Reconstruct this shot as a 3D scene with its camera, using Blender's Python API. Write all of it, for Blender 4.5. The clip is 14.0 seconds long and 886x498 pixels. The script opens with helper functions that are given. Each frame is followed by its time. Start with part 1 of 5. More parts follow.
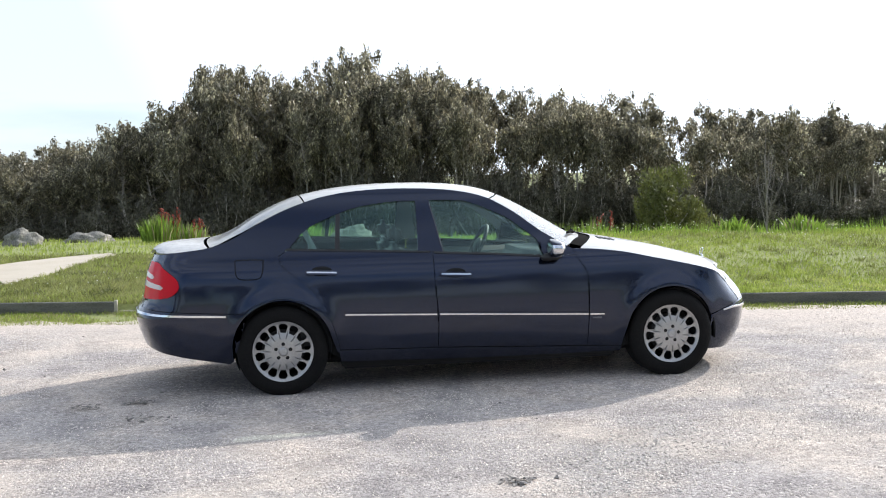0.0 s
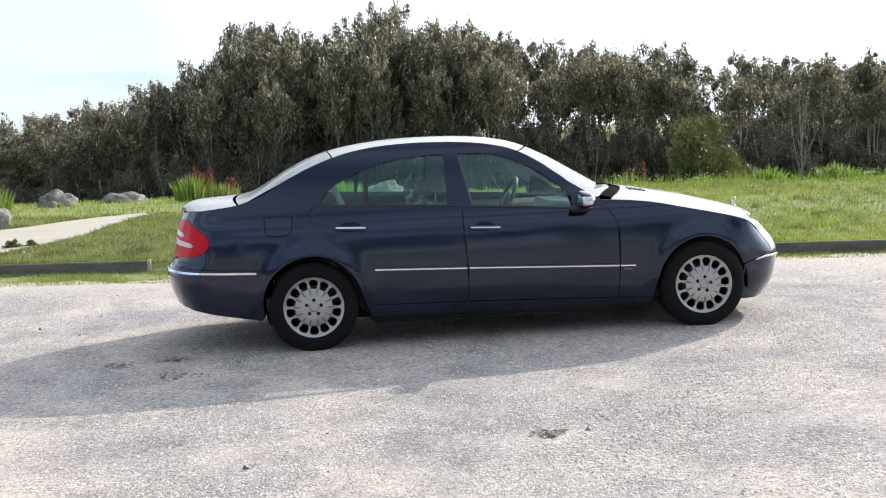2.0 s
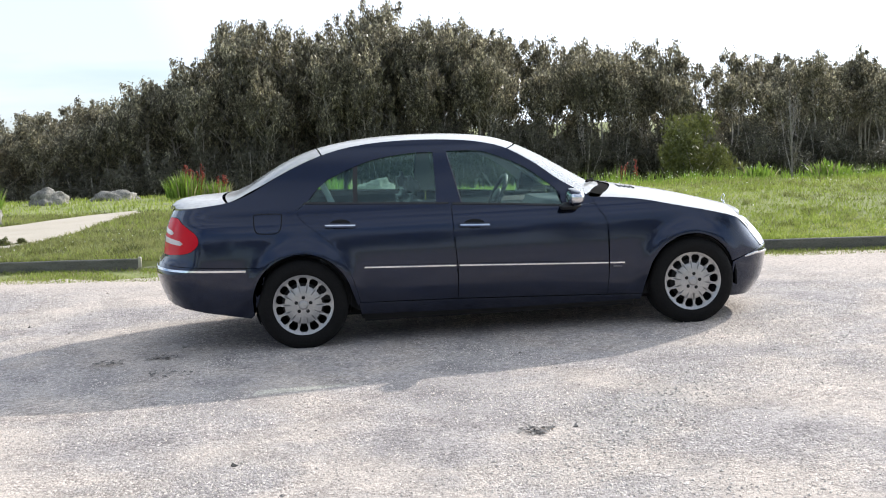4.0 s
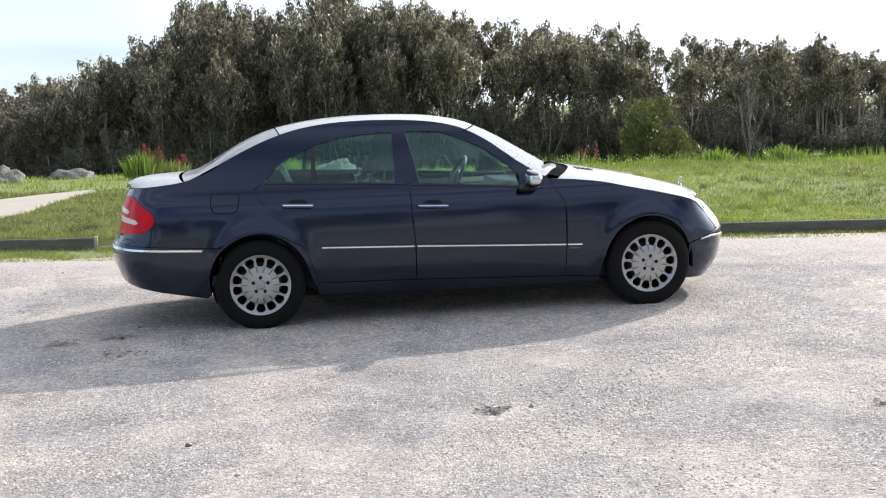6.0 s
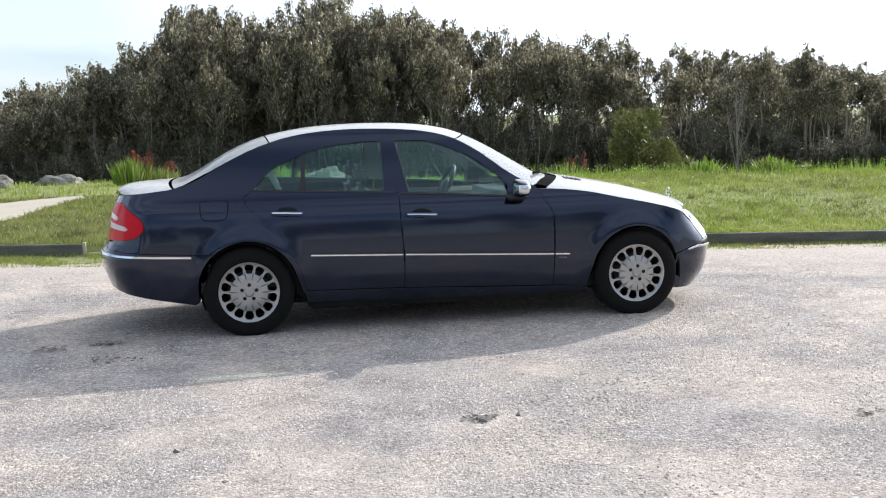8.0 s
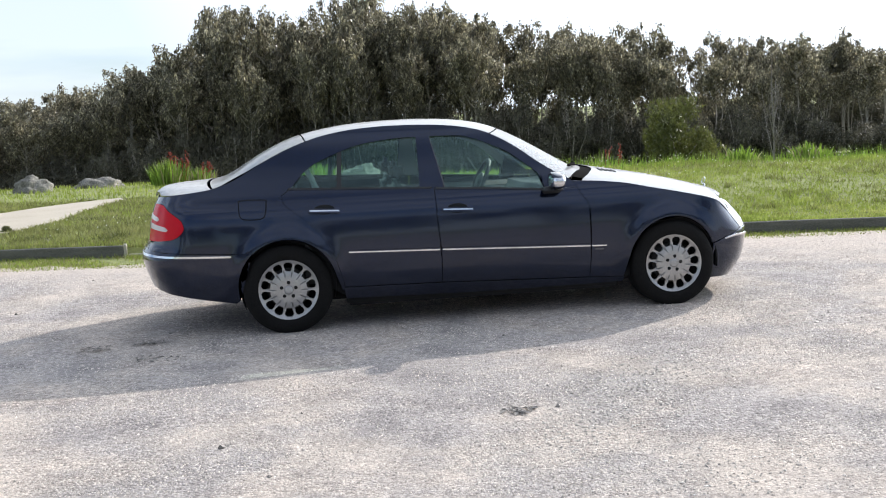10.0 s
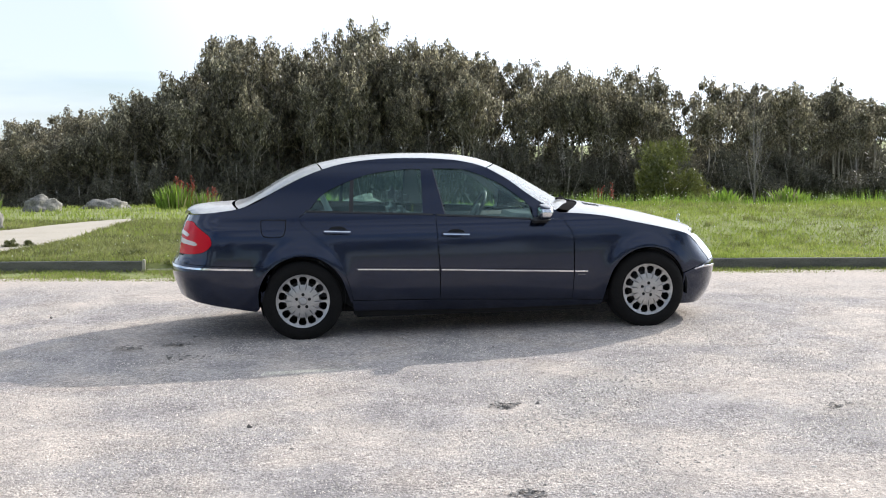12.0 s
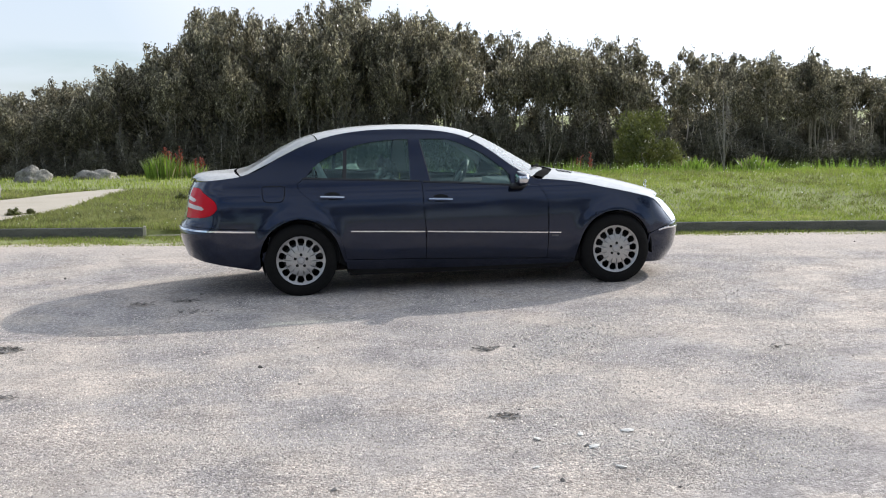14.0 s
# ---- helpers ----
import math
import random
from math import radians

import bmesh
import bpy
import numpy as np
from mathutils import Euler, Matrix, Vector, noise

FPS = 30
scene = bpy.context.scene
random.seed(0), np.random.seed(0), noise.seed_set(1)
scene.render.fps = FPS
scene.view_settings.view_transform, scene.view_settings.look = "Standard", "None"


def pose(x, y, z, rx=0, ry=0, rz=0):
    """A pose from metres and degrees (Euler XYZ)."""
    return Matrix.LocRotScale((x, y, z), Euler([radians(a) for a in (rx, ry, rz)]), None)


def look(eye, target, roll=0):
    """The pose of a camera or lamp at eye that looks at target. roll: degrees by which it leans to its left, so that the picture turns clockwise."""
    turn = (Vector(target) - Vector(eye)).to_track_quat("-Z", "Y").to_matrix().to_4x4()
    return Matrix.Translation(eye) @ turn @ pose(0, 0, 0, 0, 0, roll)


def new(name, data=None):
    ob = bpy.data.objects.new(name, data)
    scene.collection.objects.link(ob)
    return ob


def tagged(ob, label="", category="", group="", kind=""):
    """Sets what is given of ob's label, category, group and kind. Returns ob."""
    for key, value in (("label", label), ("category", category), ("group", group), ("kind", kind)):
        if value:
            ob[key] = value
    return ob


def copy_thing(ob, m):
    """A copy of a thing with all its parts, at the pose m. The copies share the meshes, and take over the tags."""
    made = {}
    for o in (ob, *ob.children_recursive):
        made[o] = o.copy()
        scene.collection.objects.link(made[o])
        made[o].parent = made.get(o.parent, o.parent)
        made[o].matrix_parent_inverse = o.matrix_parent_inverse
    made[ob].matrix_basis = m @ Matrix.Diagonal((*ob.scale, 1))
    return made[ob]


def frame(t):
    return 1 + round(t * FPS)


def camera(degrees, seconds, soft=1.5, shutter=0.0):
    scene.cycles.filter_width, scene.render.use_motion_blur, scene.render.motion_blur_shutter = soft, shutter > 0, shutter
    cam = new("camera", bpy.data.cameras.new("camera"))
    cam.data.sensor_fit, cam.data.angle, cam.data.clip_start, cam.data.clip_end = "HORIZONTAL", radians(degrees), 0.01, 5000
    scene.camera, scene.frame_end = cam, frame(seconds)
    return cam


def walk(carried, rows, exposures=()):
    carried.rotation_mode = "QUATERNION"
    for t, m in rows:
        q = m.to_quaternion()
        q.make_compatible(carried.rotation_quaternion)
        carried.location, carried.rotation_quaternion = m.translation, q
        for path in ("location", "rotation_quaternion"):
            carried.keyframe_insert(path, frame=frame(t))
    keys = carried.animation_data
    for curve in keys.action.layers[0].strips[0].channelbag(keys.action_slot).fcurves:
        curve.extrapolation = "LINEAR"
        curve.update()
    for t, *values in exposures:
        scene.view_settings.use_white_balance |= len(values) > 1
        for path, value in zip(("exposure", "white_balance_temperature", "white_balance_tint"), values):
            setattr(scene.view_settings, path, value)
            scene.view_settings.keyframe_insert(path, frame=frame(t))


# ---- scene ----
cam = camera(42.0, 14.0, 1.1)
PATH = [
    (0, (-1.479, -9.023, 1.626), (-1.1862, -7.0497, 1.4762), -1.37),
    (0.5, (-1.468, -9.016, 1.618), (-1.2025, -7.0402, 1.4534), -1.45),
    (1, (-1.461, -8.998, 1.610), (-1.2236, -7.0241, 1.3953), -1.99),
    (1.5, (-1.446, -8.994, 1.617), (-1.2201, -7.0204, 1.3888), -2.83),
    (2, (-1.445, -8.995, 1.613), (-1.2131, -7.0209, 1.3877), -2.43),
    (4.5, (-1.414, -9.009, 1.610), (-1.1601, -7.0390, 1.3757), -2.57),
    (5, (-1.407, -9.003, 1.603), (-1.1280, -7.0378, 1.3543), -2.57),
    (5.5, (-1.404, -9.003, 1.601), (-1.1106, -7.0407, 1.3460), -2.00),
    (6, (-1.401, -9.009, 1.604), (-1.0922, -7.0502, 1.3402), -1.90),
    (6.5, (-1.402, -9.015, 1.604), (-1.0826, -7.0585, 1.3375), -1.99),
    (7, (-1.404, -9.027, 1.606), (-1.0792, -7.0716, 1.3424), -1.80),
    (7.5, (-1.405, -9.042, 1.611), (-1.0777, -7.0856, 1.3514), -1.60),
    (8, (-1.407, -9.043, 1.609), (-1.0777, -7.0857, 1.3593), -1.43),
    (10.5, (-1.424, -9.133, 1.614), (-1.1705, -7.1661, 1.3574), -2.82),
    (11, (-1.564, -9.423, 1.613), (-1.3199, -7.4520, 1.3774), -1.76),
    (11.5, (-1.627, -9.733, 1.644), (-1.3577, -7.7636, 1.4263), -0.68),
    (12, (-1.596, -10.080, 1.635), (-1.3164, -8.1095, 1.4366), -0.88),
    (12.5, (-1.632, -10.351, 1.654), (-1.3847, -8.3783, 1.4328), -0.65),
    (13, (-1.777, -10.633, 1.631), (-1.5201, -8.6604, 1.4212), -1.57),
    (13.5, (-1.847, -10.765, 1.671), (-1.5507, -8.7977, 1.4652), -1.13),
    (14, (-1.752, -10.950, 1.661), (-1.4438, -8.9895, 1.4113), -1.04),
]
walk(cam, [(t, look(eye, target, roll)) for t, eye, target, roll in PATH], [(0.0, 0.17), (4.5, 0.15), (8.0, 0.07), (10.5, 0.06), (12.0, 0.06), (14.0, -0.16)])

# ---- light ----
SUN_WAY = Vector((1.42, 1.2, 1.0)).normalized()
world = bpy.data.worlds.new("sky")
scene.world = world
world.use_nodes = True
wt = world.node_tree
bg = wt.nodes["Background"]
sky = wt.nodes.new("ShaderNodeTexSky")
sky.sky_type, sky.sun_disc = "NISHITA", False
sky.sun_elevation = math.asin(SUN_WAY.z)
sky.sun_rotation = math.atan2(SUN_WAY.x, SUN_WAY.y)
sky.dust_density, sky.air_density, sky.ozone_density = 0.3, 1.0, 3.0
# thin bright cloud over the blue
geo = wt.nodes.new("ShaderNodeTexCoord")
mapn = wt.nodes.new("ShaderNodeMapping")
mapn.inputs["Scale"].default_value = (1.0, 1.0, 6.0)
cloud = wt.nodes.new("ShaderNodeTexNoise")
cloud.inputs["Scale"].default_value, cloud.inputs["Detail"].default_value = 1.6, 6
ramp = wt.nodes.new("ShaderNodeValToRGB")
ramp.color_ramp.elements[0].position, ramp.color_ramp.elements[1].position = 0.37, 0.58
ramp.color_ramp.elements[0].color = (0.08, 0.08, 0.08, 1)
ramp.color_ramp.elements[1].color = (0.75, 0.75, 0.75, 1)
mixc = wt.nodes.new("ShaderNodeMix")
mixc.data_type = "RGBA"
mixc.inputs["B"].default_value = (7.9, 8.65, 9.8, 1)
wt.links.new(geo.outputs["Generated"], mapn.inputs["Vector"])
wt.links.new(mapn.outputs["Vector"], cloud.inputs["Vector"])
wt.links.new(cloud.outputs["Fac"], ramp.inputs["Fac"])
# the haze thickens towards the sun
dotn = wt.nodes.new("ShaderNodeVectorMath")
dotn.operation = "DOT_PRODUCT"
dotn.inputs[1].default_value = SUN_WAY
near = wt.nodes.new("ShaderNodeMapRange")
near.inputs["From Min"].default_value, near.inputs["From Max"].default_value = 0.52, 0.72
veil = wt.nodes.new("ShaderNodeMath")
veil.operation, veil.use_clamp = "ADD", True
wt.links.new(geo.outputs["Generated"], dotn.inputs[0])
wt.links.new(dotn.outputs["Value"], near.inputs["Value"])
# and overhead
high = wt.nodes.new("ShaderNodeMapRange")
high.inputs["From Min"].default_value, high.inputs["From Max"].default_value = 0.45, 0.95
high.inputs["To Max"].default_value = 0.16
over = wt.nodes.new("ShaderNodeSeparateXYZ")
both = wt.nodes.new("ShaderNodeMath")
wt.links.new(geo.outputs["Generated"], over.inputs[0])
wt.links.new(over.outputs["Z"], high.inputs["Value"])
wt.links.new(high.outputs["Result"], both.inputs[0])
wt.links.new(near.outputs["Result"], both.inputs[1])
wt.links.new(both.outputs[0], veil.inputs[0])
wt.links.new(ramp.outputs["Color"], veil.inputs[1])
wt.links.new(veil.outputs[0], mixc.inputs["Factor"])
# deeper blue between the clouds
deep = wt.nodes.new("ShaderNodeMix")
deep.data_type, deep.blend_type = "RGBA", "MULTIPLY"
deep.inputs["Factor"].default_value = 1
deep.inputs["B"].default_value = (0.65, 0.78, 0.92, 1)
wt.links.new(sky.outputs["Color"], deep.inputs["A"])
wt.links.new(deep.outputs["Result"], mixc.inputs["A"])
# bright veil round the sun
glow = wt.nodes.new("ShaderNodeMapRange")
glow.interpolation_type = "SMOOTHSTEP"
glow.inputs["From Min"].default_value, glow.inputs["From Max"].default_value = 0.62, 0.98
glow.inputs["To Min"].default_value, glow.inputs["To Max"].default_value = 1.0, 2.4
wt.links.new(dotn.outputs["Value"], glow.inputs["Value"])
lit = wt.nodes.new("ShaderNodeVectorMath")
lit.operation = "SCALE"
wt.links.new(mixc.outputs["Result"], lit.inputs[0])
wt.links.new(glow.outputs["Result"], lit.inputs["Scale"])
wt.links.new(lit.outputs[0], bg.inputs["Color"])
bg.inputs["Strength"].default_value = 0.124
sun = new("sun", bpy.data.lights.new("sun", "SUN"))
sun.data.energy, sun.data.angle, sun.data.color = 4.3, radians(0.6), (1.0, 0.945, 0.875)
sun.matrix_world = look(SUN_WAY * 50, (0, 0, 0))
scene.view_settings.exposure = 0.0

# ---- materials ----
def material(name, colors, rough=0.7, scale=4.0, fine=60.0, metal=0.0, bump=0.0, bump_scale=None, spec=0.5, vary=0.0, coat=0.0, stretch=(1, 1, 1), through_light=0.0, by_island=False, lively=1.0):
    """Two scales of noise between the given colours, with fine relief; vary: difference between objects or loose
    pieces; lively: how far the few brightest stand out, as painted glints.
    """
    m = bpy.data.materials.new(name)
    m.use_nodes = True
    nt = m.node_tree
    b = nt.nodes["Principled BSDF"]
    b.inputs["Roughness"].default_value, b.inputs["Metallic"].default_value = rough, metal
    b.inputs["Specular IOR Level"].default_value = spec
    b.inputs["Coat Weight"].default_value = coat
    b.inputs["Coat Roughness"].default_value = 0.06
    tc = nt.nodes.new("ShaderNodeTexCoord")
    mp = nt.nodes.new("ShaderNodeMapping")
    mp.inputs["Scale"].default_value = stretch
    nt.links.new(tc.outputs["Object"], mp.inputs["Vector"])
    n1, n2 = nt.nodes.new("ShaderNodeTexNoise"), nt.nodes.new("ShaderNodeTexNoise")
    for n, s in ((n1, scale), (n2, fine)):
        n.inputs["Scale"].default_value, n.inputs["Detail"].default_value = s, 5
        nt.links.new(mp.outputs["Vector"], n.inputs["Vector"])
    add = nt.nodes.new("ShaderNodeMath")
    add.operation = "MULTIPLY_ADD"
    nt.links.new(n2.outputs["Fac"], add.inputs[0])
    add.inputs[1].default_value = 0.55
    half = nt.nodes.new("ShaderNodeMath")
    half.operation = "MULTIPLY"
    half.inputs[1].default_value = 0.45
    nt.links.new(n1.outputs["Fac"], half.inputs[0])
    nt.links.new(half.outputs[0], add.inputs[2])
    cr = nt.nodes.new("ShaderNodeValToRGB")
    els = cr.color_ramp.elements
    while len(els) < len(colors):
        els.new(0.5)
    for i, c in enumerate(colors):
        els[i].position = 0.33 + 0.34 * i / max(1, len(colors) - 1)
        els[i].color = (*c, 1)
    nt.links.new(add.outputs[0], cr.inputs["Fac"])
    out = cr.outputs["Color"]
    if vary:
        src = nt.nodes.new("ShaderNodeNewGeometry" if by_island else "ShaderNodeObjectInfo")
        mr = nt.nodes.new("ShaderNodeMapRange")
        mr.inputs["To Min"].default_value, mr.inputs["To Max"].default_value = 1 - vary, 1 + vary * lively
        pw = nt.nodes.new("ShaderNodeMath")
        pw.operation = "POWER"
        pw.inputs[1].default_value = 1.0 if lively == 1.0 else 3.5
        nt.links.new(src.outputs["Random Per Island" if by_island else "Random"], pw.inputs[0])
        nt.links.new(pw.outputs[0], mr.inputs["Value"])
        mul = nt.nodes.new("ShaderNodeMix")
        mul.data_type, mul.blend_type = "RGBA", "MULTIPLY"
        mul.inputs["Factor"].default_value = 1
        nt.links.new(out, mul.inputs["A"])
        nt.links.new(mr.outputs["Result"], mul.inputs["B"])
        out = mul.outputs["Result"]
    nt.links.new(out, b.inputs["Base Color"])
    if bump:
        bp = nt.nodes.new("ShaderNodeBump")
        bp.inputs["Strength"].default_value = bump
        bp.inputs["Distance"].default_value = 0.02
        if bump_scale:
            n3 = nt.nodes.new("ShaderNodeTexNoise")
            n3.inputs["Scale"].default_value, n3.inputs["Detail"].default_value = bump_scale, 4
            nt.links.new(mp.outputs["Vector"], n3.inputs["Vector"])
            nt.links.new(n3.outputs["Fac"], bp.inputs["Height"])
        else:
            nt.links.new(n2.outputs["Fac"], bp.inputs["Height"])
        nt.links.new(bp.outputs["Normal"], b.inputs["Normal"])
    if through_light:
        tr = nt.nodes.new("ShaderNodeBsdfTranslucent")
        nt.links.new(out, tr.inputs["Color"])
        mx = nt.nodes.new("ShaderNodeMixShader")
        mx.inputs["Fac"].default_value = through_light
        nt.links.new(b.outputs[0], mx.inputs[1])
        nt.links.new(tr.outputs[0], mx.inputs[2])
        nt.links.new(mx.outputs[0], nt.nodes["Material Output"].inputs["Surface"])
    return m


M_SOIL = material("soil and turf", [(0.11, 0.12, 0.04), (0.20, 0.225, 0.065), (0.28, 0.285, 0.12)], 0.95, 0.8, 14, bump=0.6)
M_PATH = material("pale sand path", [(0.37, 0.32, 0.25), (0.48, 0.425, 0.345)], 0.95, 1.0, 40, bump=0.3)
M_TIMBER = material("weathered timber", [(0.085, 0.085, 0.072), (0.16, 0.155, 0.13), (0.22, 0.21, 0.18)], 0.9, 3, 40, bump=0.5, stretch=(1, 1, 6))
M_TIMBER_CUT = material("pale sawn timber end", [(0.42, 0.38, 0.30), (0.5, 0.46, 0.38)], 0.9, 8, 60)
# a few gum leaves are coloured far brighter, painting in backlit glints
M_LEAF = material("gum leaf", [(0.108, 0.094, 0.062), (0.205, 0.186, 0.122), (0.35, 0.325, 0.23)], 0.38, 0.7, 9, vary=0.5, by_island=True, through_light=0.45, lively=3.8)
M_SHRUB = material("dull shrub leaf", [(0.075, 0.07, 0.05), (0.125, 0.118, 0.085), (0.20, 0.19, 0.14)], 0.5, 0.5, 9, vary=0.55, by_island=True, through_light=0.45)
M_BUSH = material("fresh green bush leaf", [(0.07, 0.082, 0.022), (0.125, 0.137, 0.036), (0.19, 0.19, 0.06)], 0.5, 1, 9, vary=0.4, by_island=True, through_light=0.35)
M_BARK = material("pale bark", [(0.26, 0.23, 0.19), (0.56, 0.52, 0.45)], 0.85, 2, 20, bump=0.5)
M_TWIG = material("bare grey twig", [(0.15, 0.135, 0.115), (0.28, 0.26, 0.23)], 0.9, 4, 40)
M_GRASS = material("grass blade", [(0.17, 0.22, 0.04), (0.29, 0.355, 0.075), (0.42, 0.435, 0.15)], 0.8, 0.45, 5, vary=0.28, by_island=True, through_light=0.45, spec=0.2)
M_ROUGH_GRASS = material("dull rough grass", [(0.15, 0.165, 0.05), (0.24, 0.255, 0.085), (0.36, 0.34, 0.16)], 0.7, 0.6, 6, vary=0.45, by_island=True, through_light=0.4)
M_SWORD = material("sword leaf", [(0.14, 0.24, 0.03), (0.26, 0.36, 0.06)], 0.5, 3, 20, vary=0.35, by_island=True, through_light=0.4)
M_DRY = material("dry stalk", [(0.26, 0.24, 0.12), (0.42, 0.38, 0.22)], 0.8, 3, 20, vary=0.4, by_island=True, through_light=0.3)
M_REDFLOWER = material("red flower", [(0.30, 0.05, 0.03), (0.42, 0.09, 0.06)], 0.6, 5, 30, vary=0.3, by_island=True, through_light=0.3)
M_WHITEFLOWER = material("white flower", [(0.7, 0.7, 0.62), (0.8, 0.8, 0.75)], 0.7, 5, 30, through_light=0.2)
M_ROCK = material("lichened limestone", [(0.06, 0.058, 0.05), (0.20, 0.19, 0.165), (0.40, 0.37, 0.32)], 0.95, 3.0, 22, bump=1.0, bump_scale=9)
M_PEBBLE = material("loose chippings", [(0.34, 0.305, 0.27), (0.49, 0.44, 0.39), (0.62, 0.565, 0.51)], 0.9, 2, 30, vary=0.38, by_island=True)
M_CLOD = material("dark clod", [(0.16, 0.145, 0.13), (0.27, 0.25, 0.23)], 0.95, 5, 40, vary=0.4, by_island=True)


def gravel_material():
    """Tar and chippings worn to pale and warm patches, speckled at two sizes."""
    m = bpy.data.materials.new("worn gravel and tar")
    m.use_nodes = True
    nt = m.node_tree
    b = nt.nodes["Principled BSDF"]
    b.inputs["Roughness"].default_value, b.inputs["Specular IOR Level"].default_value = 0.95, 0.2
    tc = nt.nodes.new("ShaderNodeTexCoord")

    def noise_at(scale, detail, rough=0.55):
        n = nt.nodes.new("ShaderNodeTexNoise")
        n.inputs["Scale"].default_value, n.inputs["Detail"].default_value, n.inputs["Roughness"].default_value = scale, detail, rough
        nt.links.new(tc.outputs["Object"], n.inputs["Vector"])
        return n.outputs["Fac"]

    def ramp_of(value, stops):
        r = nt.nodes.new("ShaderNodeValToRGB")
        e = r.color_ramp.elements
        while len(e) < len(stops):
            e.new(0.5)
        for k, (pos, c) in enumerate(stops):
            e[k].position, e[k].color = pos, (*c, 1)
        nt.links.new(value, r.inputs["Fac"])
        return r.outputs["Color"]

    def mix(a, bb, fac=1.0, kind="MULTIPLY"):
        x = nt.nodes.new("ShaderNodeMix")
        x.data_type, x.blend_type = "RGBA", kind
        x.inputs["Factor"].default_value = fac
        nt.links.new(a, x.inputs["A"])
        nt.links.new(bb, x.inputs["B"])
        return x.outputs["Result"]

    base = ramp_of(noise_at(0.85, 6, 0.6), [(0.34, (0.315, 0.29, 0.28)), (0.45, (0.385, 0.352, 0.333)), (0.55, (0.465, 0.41, 0.365)), (0.66, (0.54, 0.47, 0.41))])
    blot = ramp_of(noise_at(2.4, 6, 0.65), [(0.36, (0.76, 0.76, 0.77)), (0.52, (1.0, 1.0, 1.0)), (0.68, (1.12, 1.11, 1.10))])
    grit = ramp_of(noise_at(27, 4, 0.75), [(0.38, (0.76, 0.755, 0.75)), (0.5, (1.0, 1.0, 1.0)), (0.62, (1.16, 1.155, 1.15))])
    dust = ramp_of(noise_at(95, 2, 0.7), [(0.36, (0.80, 0.79, 0.78)), (0.5, (1.0, 1.0, 1.0)), (0.64, (1.15, 1.15, 1.15))])
    # bedded stones: a cell each, with its own shade and a domed top; dusty stretches lie smooth between them
    def cells(scale):
        v = nt.nodes.new("ShaderNodeTexVoronoi")
        v.inputs["Scale"].default_value = scale
        nt.links.new(tc.outputs["Object"], v.inputs["Vector"])
        return v

    def map_range(value, f0, f1, t0, t1):
        r = nt.nodes.new("ShaderNodeMapRange")
        for key, q in (("From Min", f0), ("From Max", f1), ("To Min", t0), ("To Max", t1)):
            r.inputs[key].default_value = q
        nt.links.new(value, r.inputs["Value"])
        return r.outputs["Result"]

    def formula(kind, a, bb):
        x = nt.nodes.new("ShaderNodeMath")
        x.operation = kind
        for k, q in enumerate((a, bb)):
            if isinstance(q, float):
                x.inputs[k].default_value = q
            else:
                nt.links.new(q, x.inputs[k])
        return x.outputs[0]

    # a swept band of pale sand runs along the edging
    axes = nt.nodes.new("ShaderNodeSeparateXYZ")
    nt.links.new(tc.outputs["Object"], axes.inputs[0])
    along = formula("ADD", axes.outputs["Y"], formula("MULTIPLY", axes.outputs["X"], 0.24))
    sandy = map_range(formula("ADD", along, formula("MULTIPLY", noise_at(0.9, 5, 0.6), 2.6)), 2.7, 3.9, 0.0, 0.85)
    stony = formula("MULTIPLY", map_range(noise_at(1.1, 5, 0.6), 0.40, 0.58, 0.3, 1.0), formula("SUBTRACT", 1.0, sandy))
    big, small = cells(54), cells(110)
    sep = nt.nodes.new("ShaderNodeSeparateColor")
    nt.links.new(big.outputs["Color"], sep.inputs[0])
    shade = ramp_of(sep.outputs[0], [(0.0, (0.66, 0.65, 0.65)), (0.35, (0.92, 0.91, 0.91)), (0.75, (1.06, 1.06, 1.06)), (1.0, (1.40, 1.39, 1.37))])
    band = nt.nodes.new("ShaderNodeMix")
    band.data_type = "RGBA"
    band.inputs["B"].default_value = (0.51, 0.44, 0.385, 1)
    nt.links.new(sandy, band.inputs["Factor"])
    nt.links.new(mix(base, blot), band.inputs["A"])
    out = mix(mix(band.outputs["Result"], grit), dust)
    stones = nt.nodes.new("ShaderNodeMix")
    stones.data_type, stones.blend_type = "RGBA", "MULTIPLY"
    nt.links.new(stony, stones.inputs["Factor"])
    nt.links.new(out, stones.inputs["A"])
    nt.links.new(shade, stones.inputs["B"])
    nt.links.new(stones.outputs["Result"], b.inputs["Base Color"])
    height = noise_at(55, 4, 0.7)
    for cell, reach, rise in ((big, 0.75, 1.5), (small, 0.75, 0.7)):
        height = formula("ADD", height, formula("MULTIPLY", map_range(cell.outputs["Distance"], 0.0, reach, rise, 0.0), stony))
    bp = nt.nodes.new("ShaderNodeBump")
    bp.inputs["Strength"].default_value, bp.inputs["Distance"].default_value = 0.45, 0.010
    nt.links.new(height, bp.inputs["Height"])
    nt.links.new(bp.outputs["Normal"], b.inputs["Normal"])
    return m


M_GRAVEL = gravel_material()

# ---- helpers for meshes ----
def mesh_of(name, bm, mat, smooth=True):
    me = bpy.data.meshes.new(name)
    bm.to_mesh(me)
    bm.free()
    for m in (mat if isinstance(mat, (list, tuple)) else [mat]):
        me.materials.append(m)
    if smooth:
        me.polygons.foreach_set("use_smooth", [True] * len(me.polygons))
    return me


def part(name, bm, mat, parent=None, label="", smooth=True):
    ob = new(name, mesh_of(name, bm, mat, smooth))
    ob.parent = parent
    return tagged(ob, label)


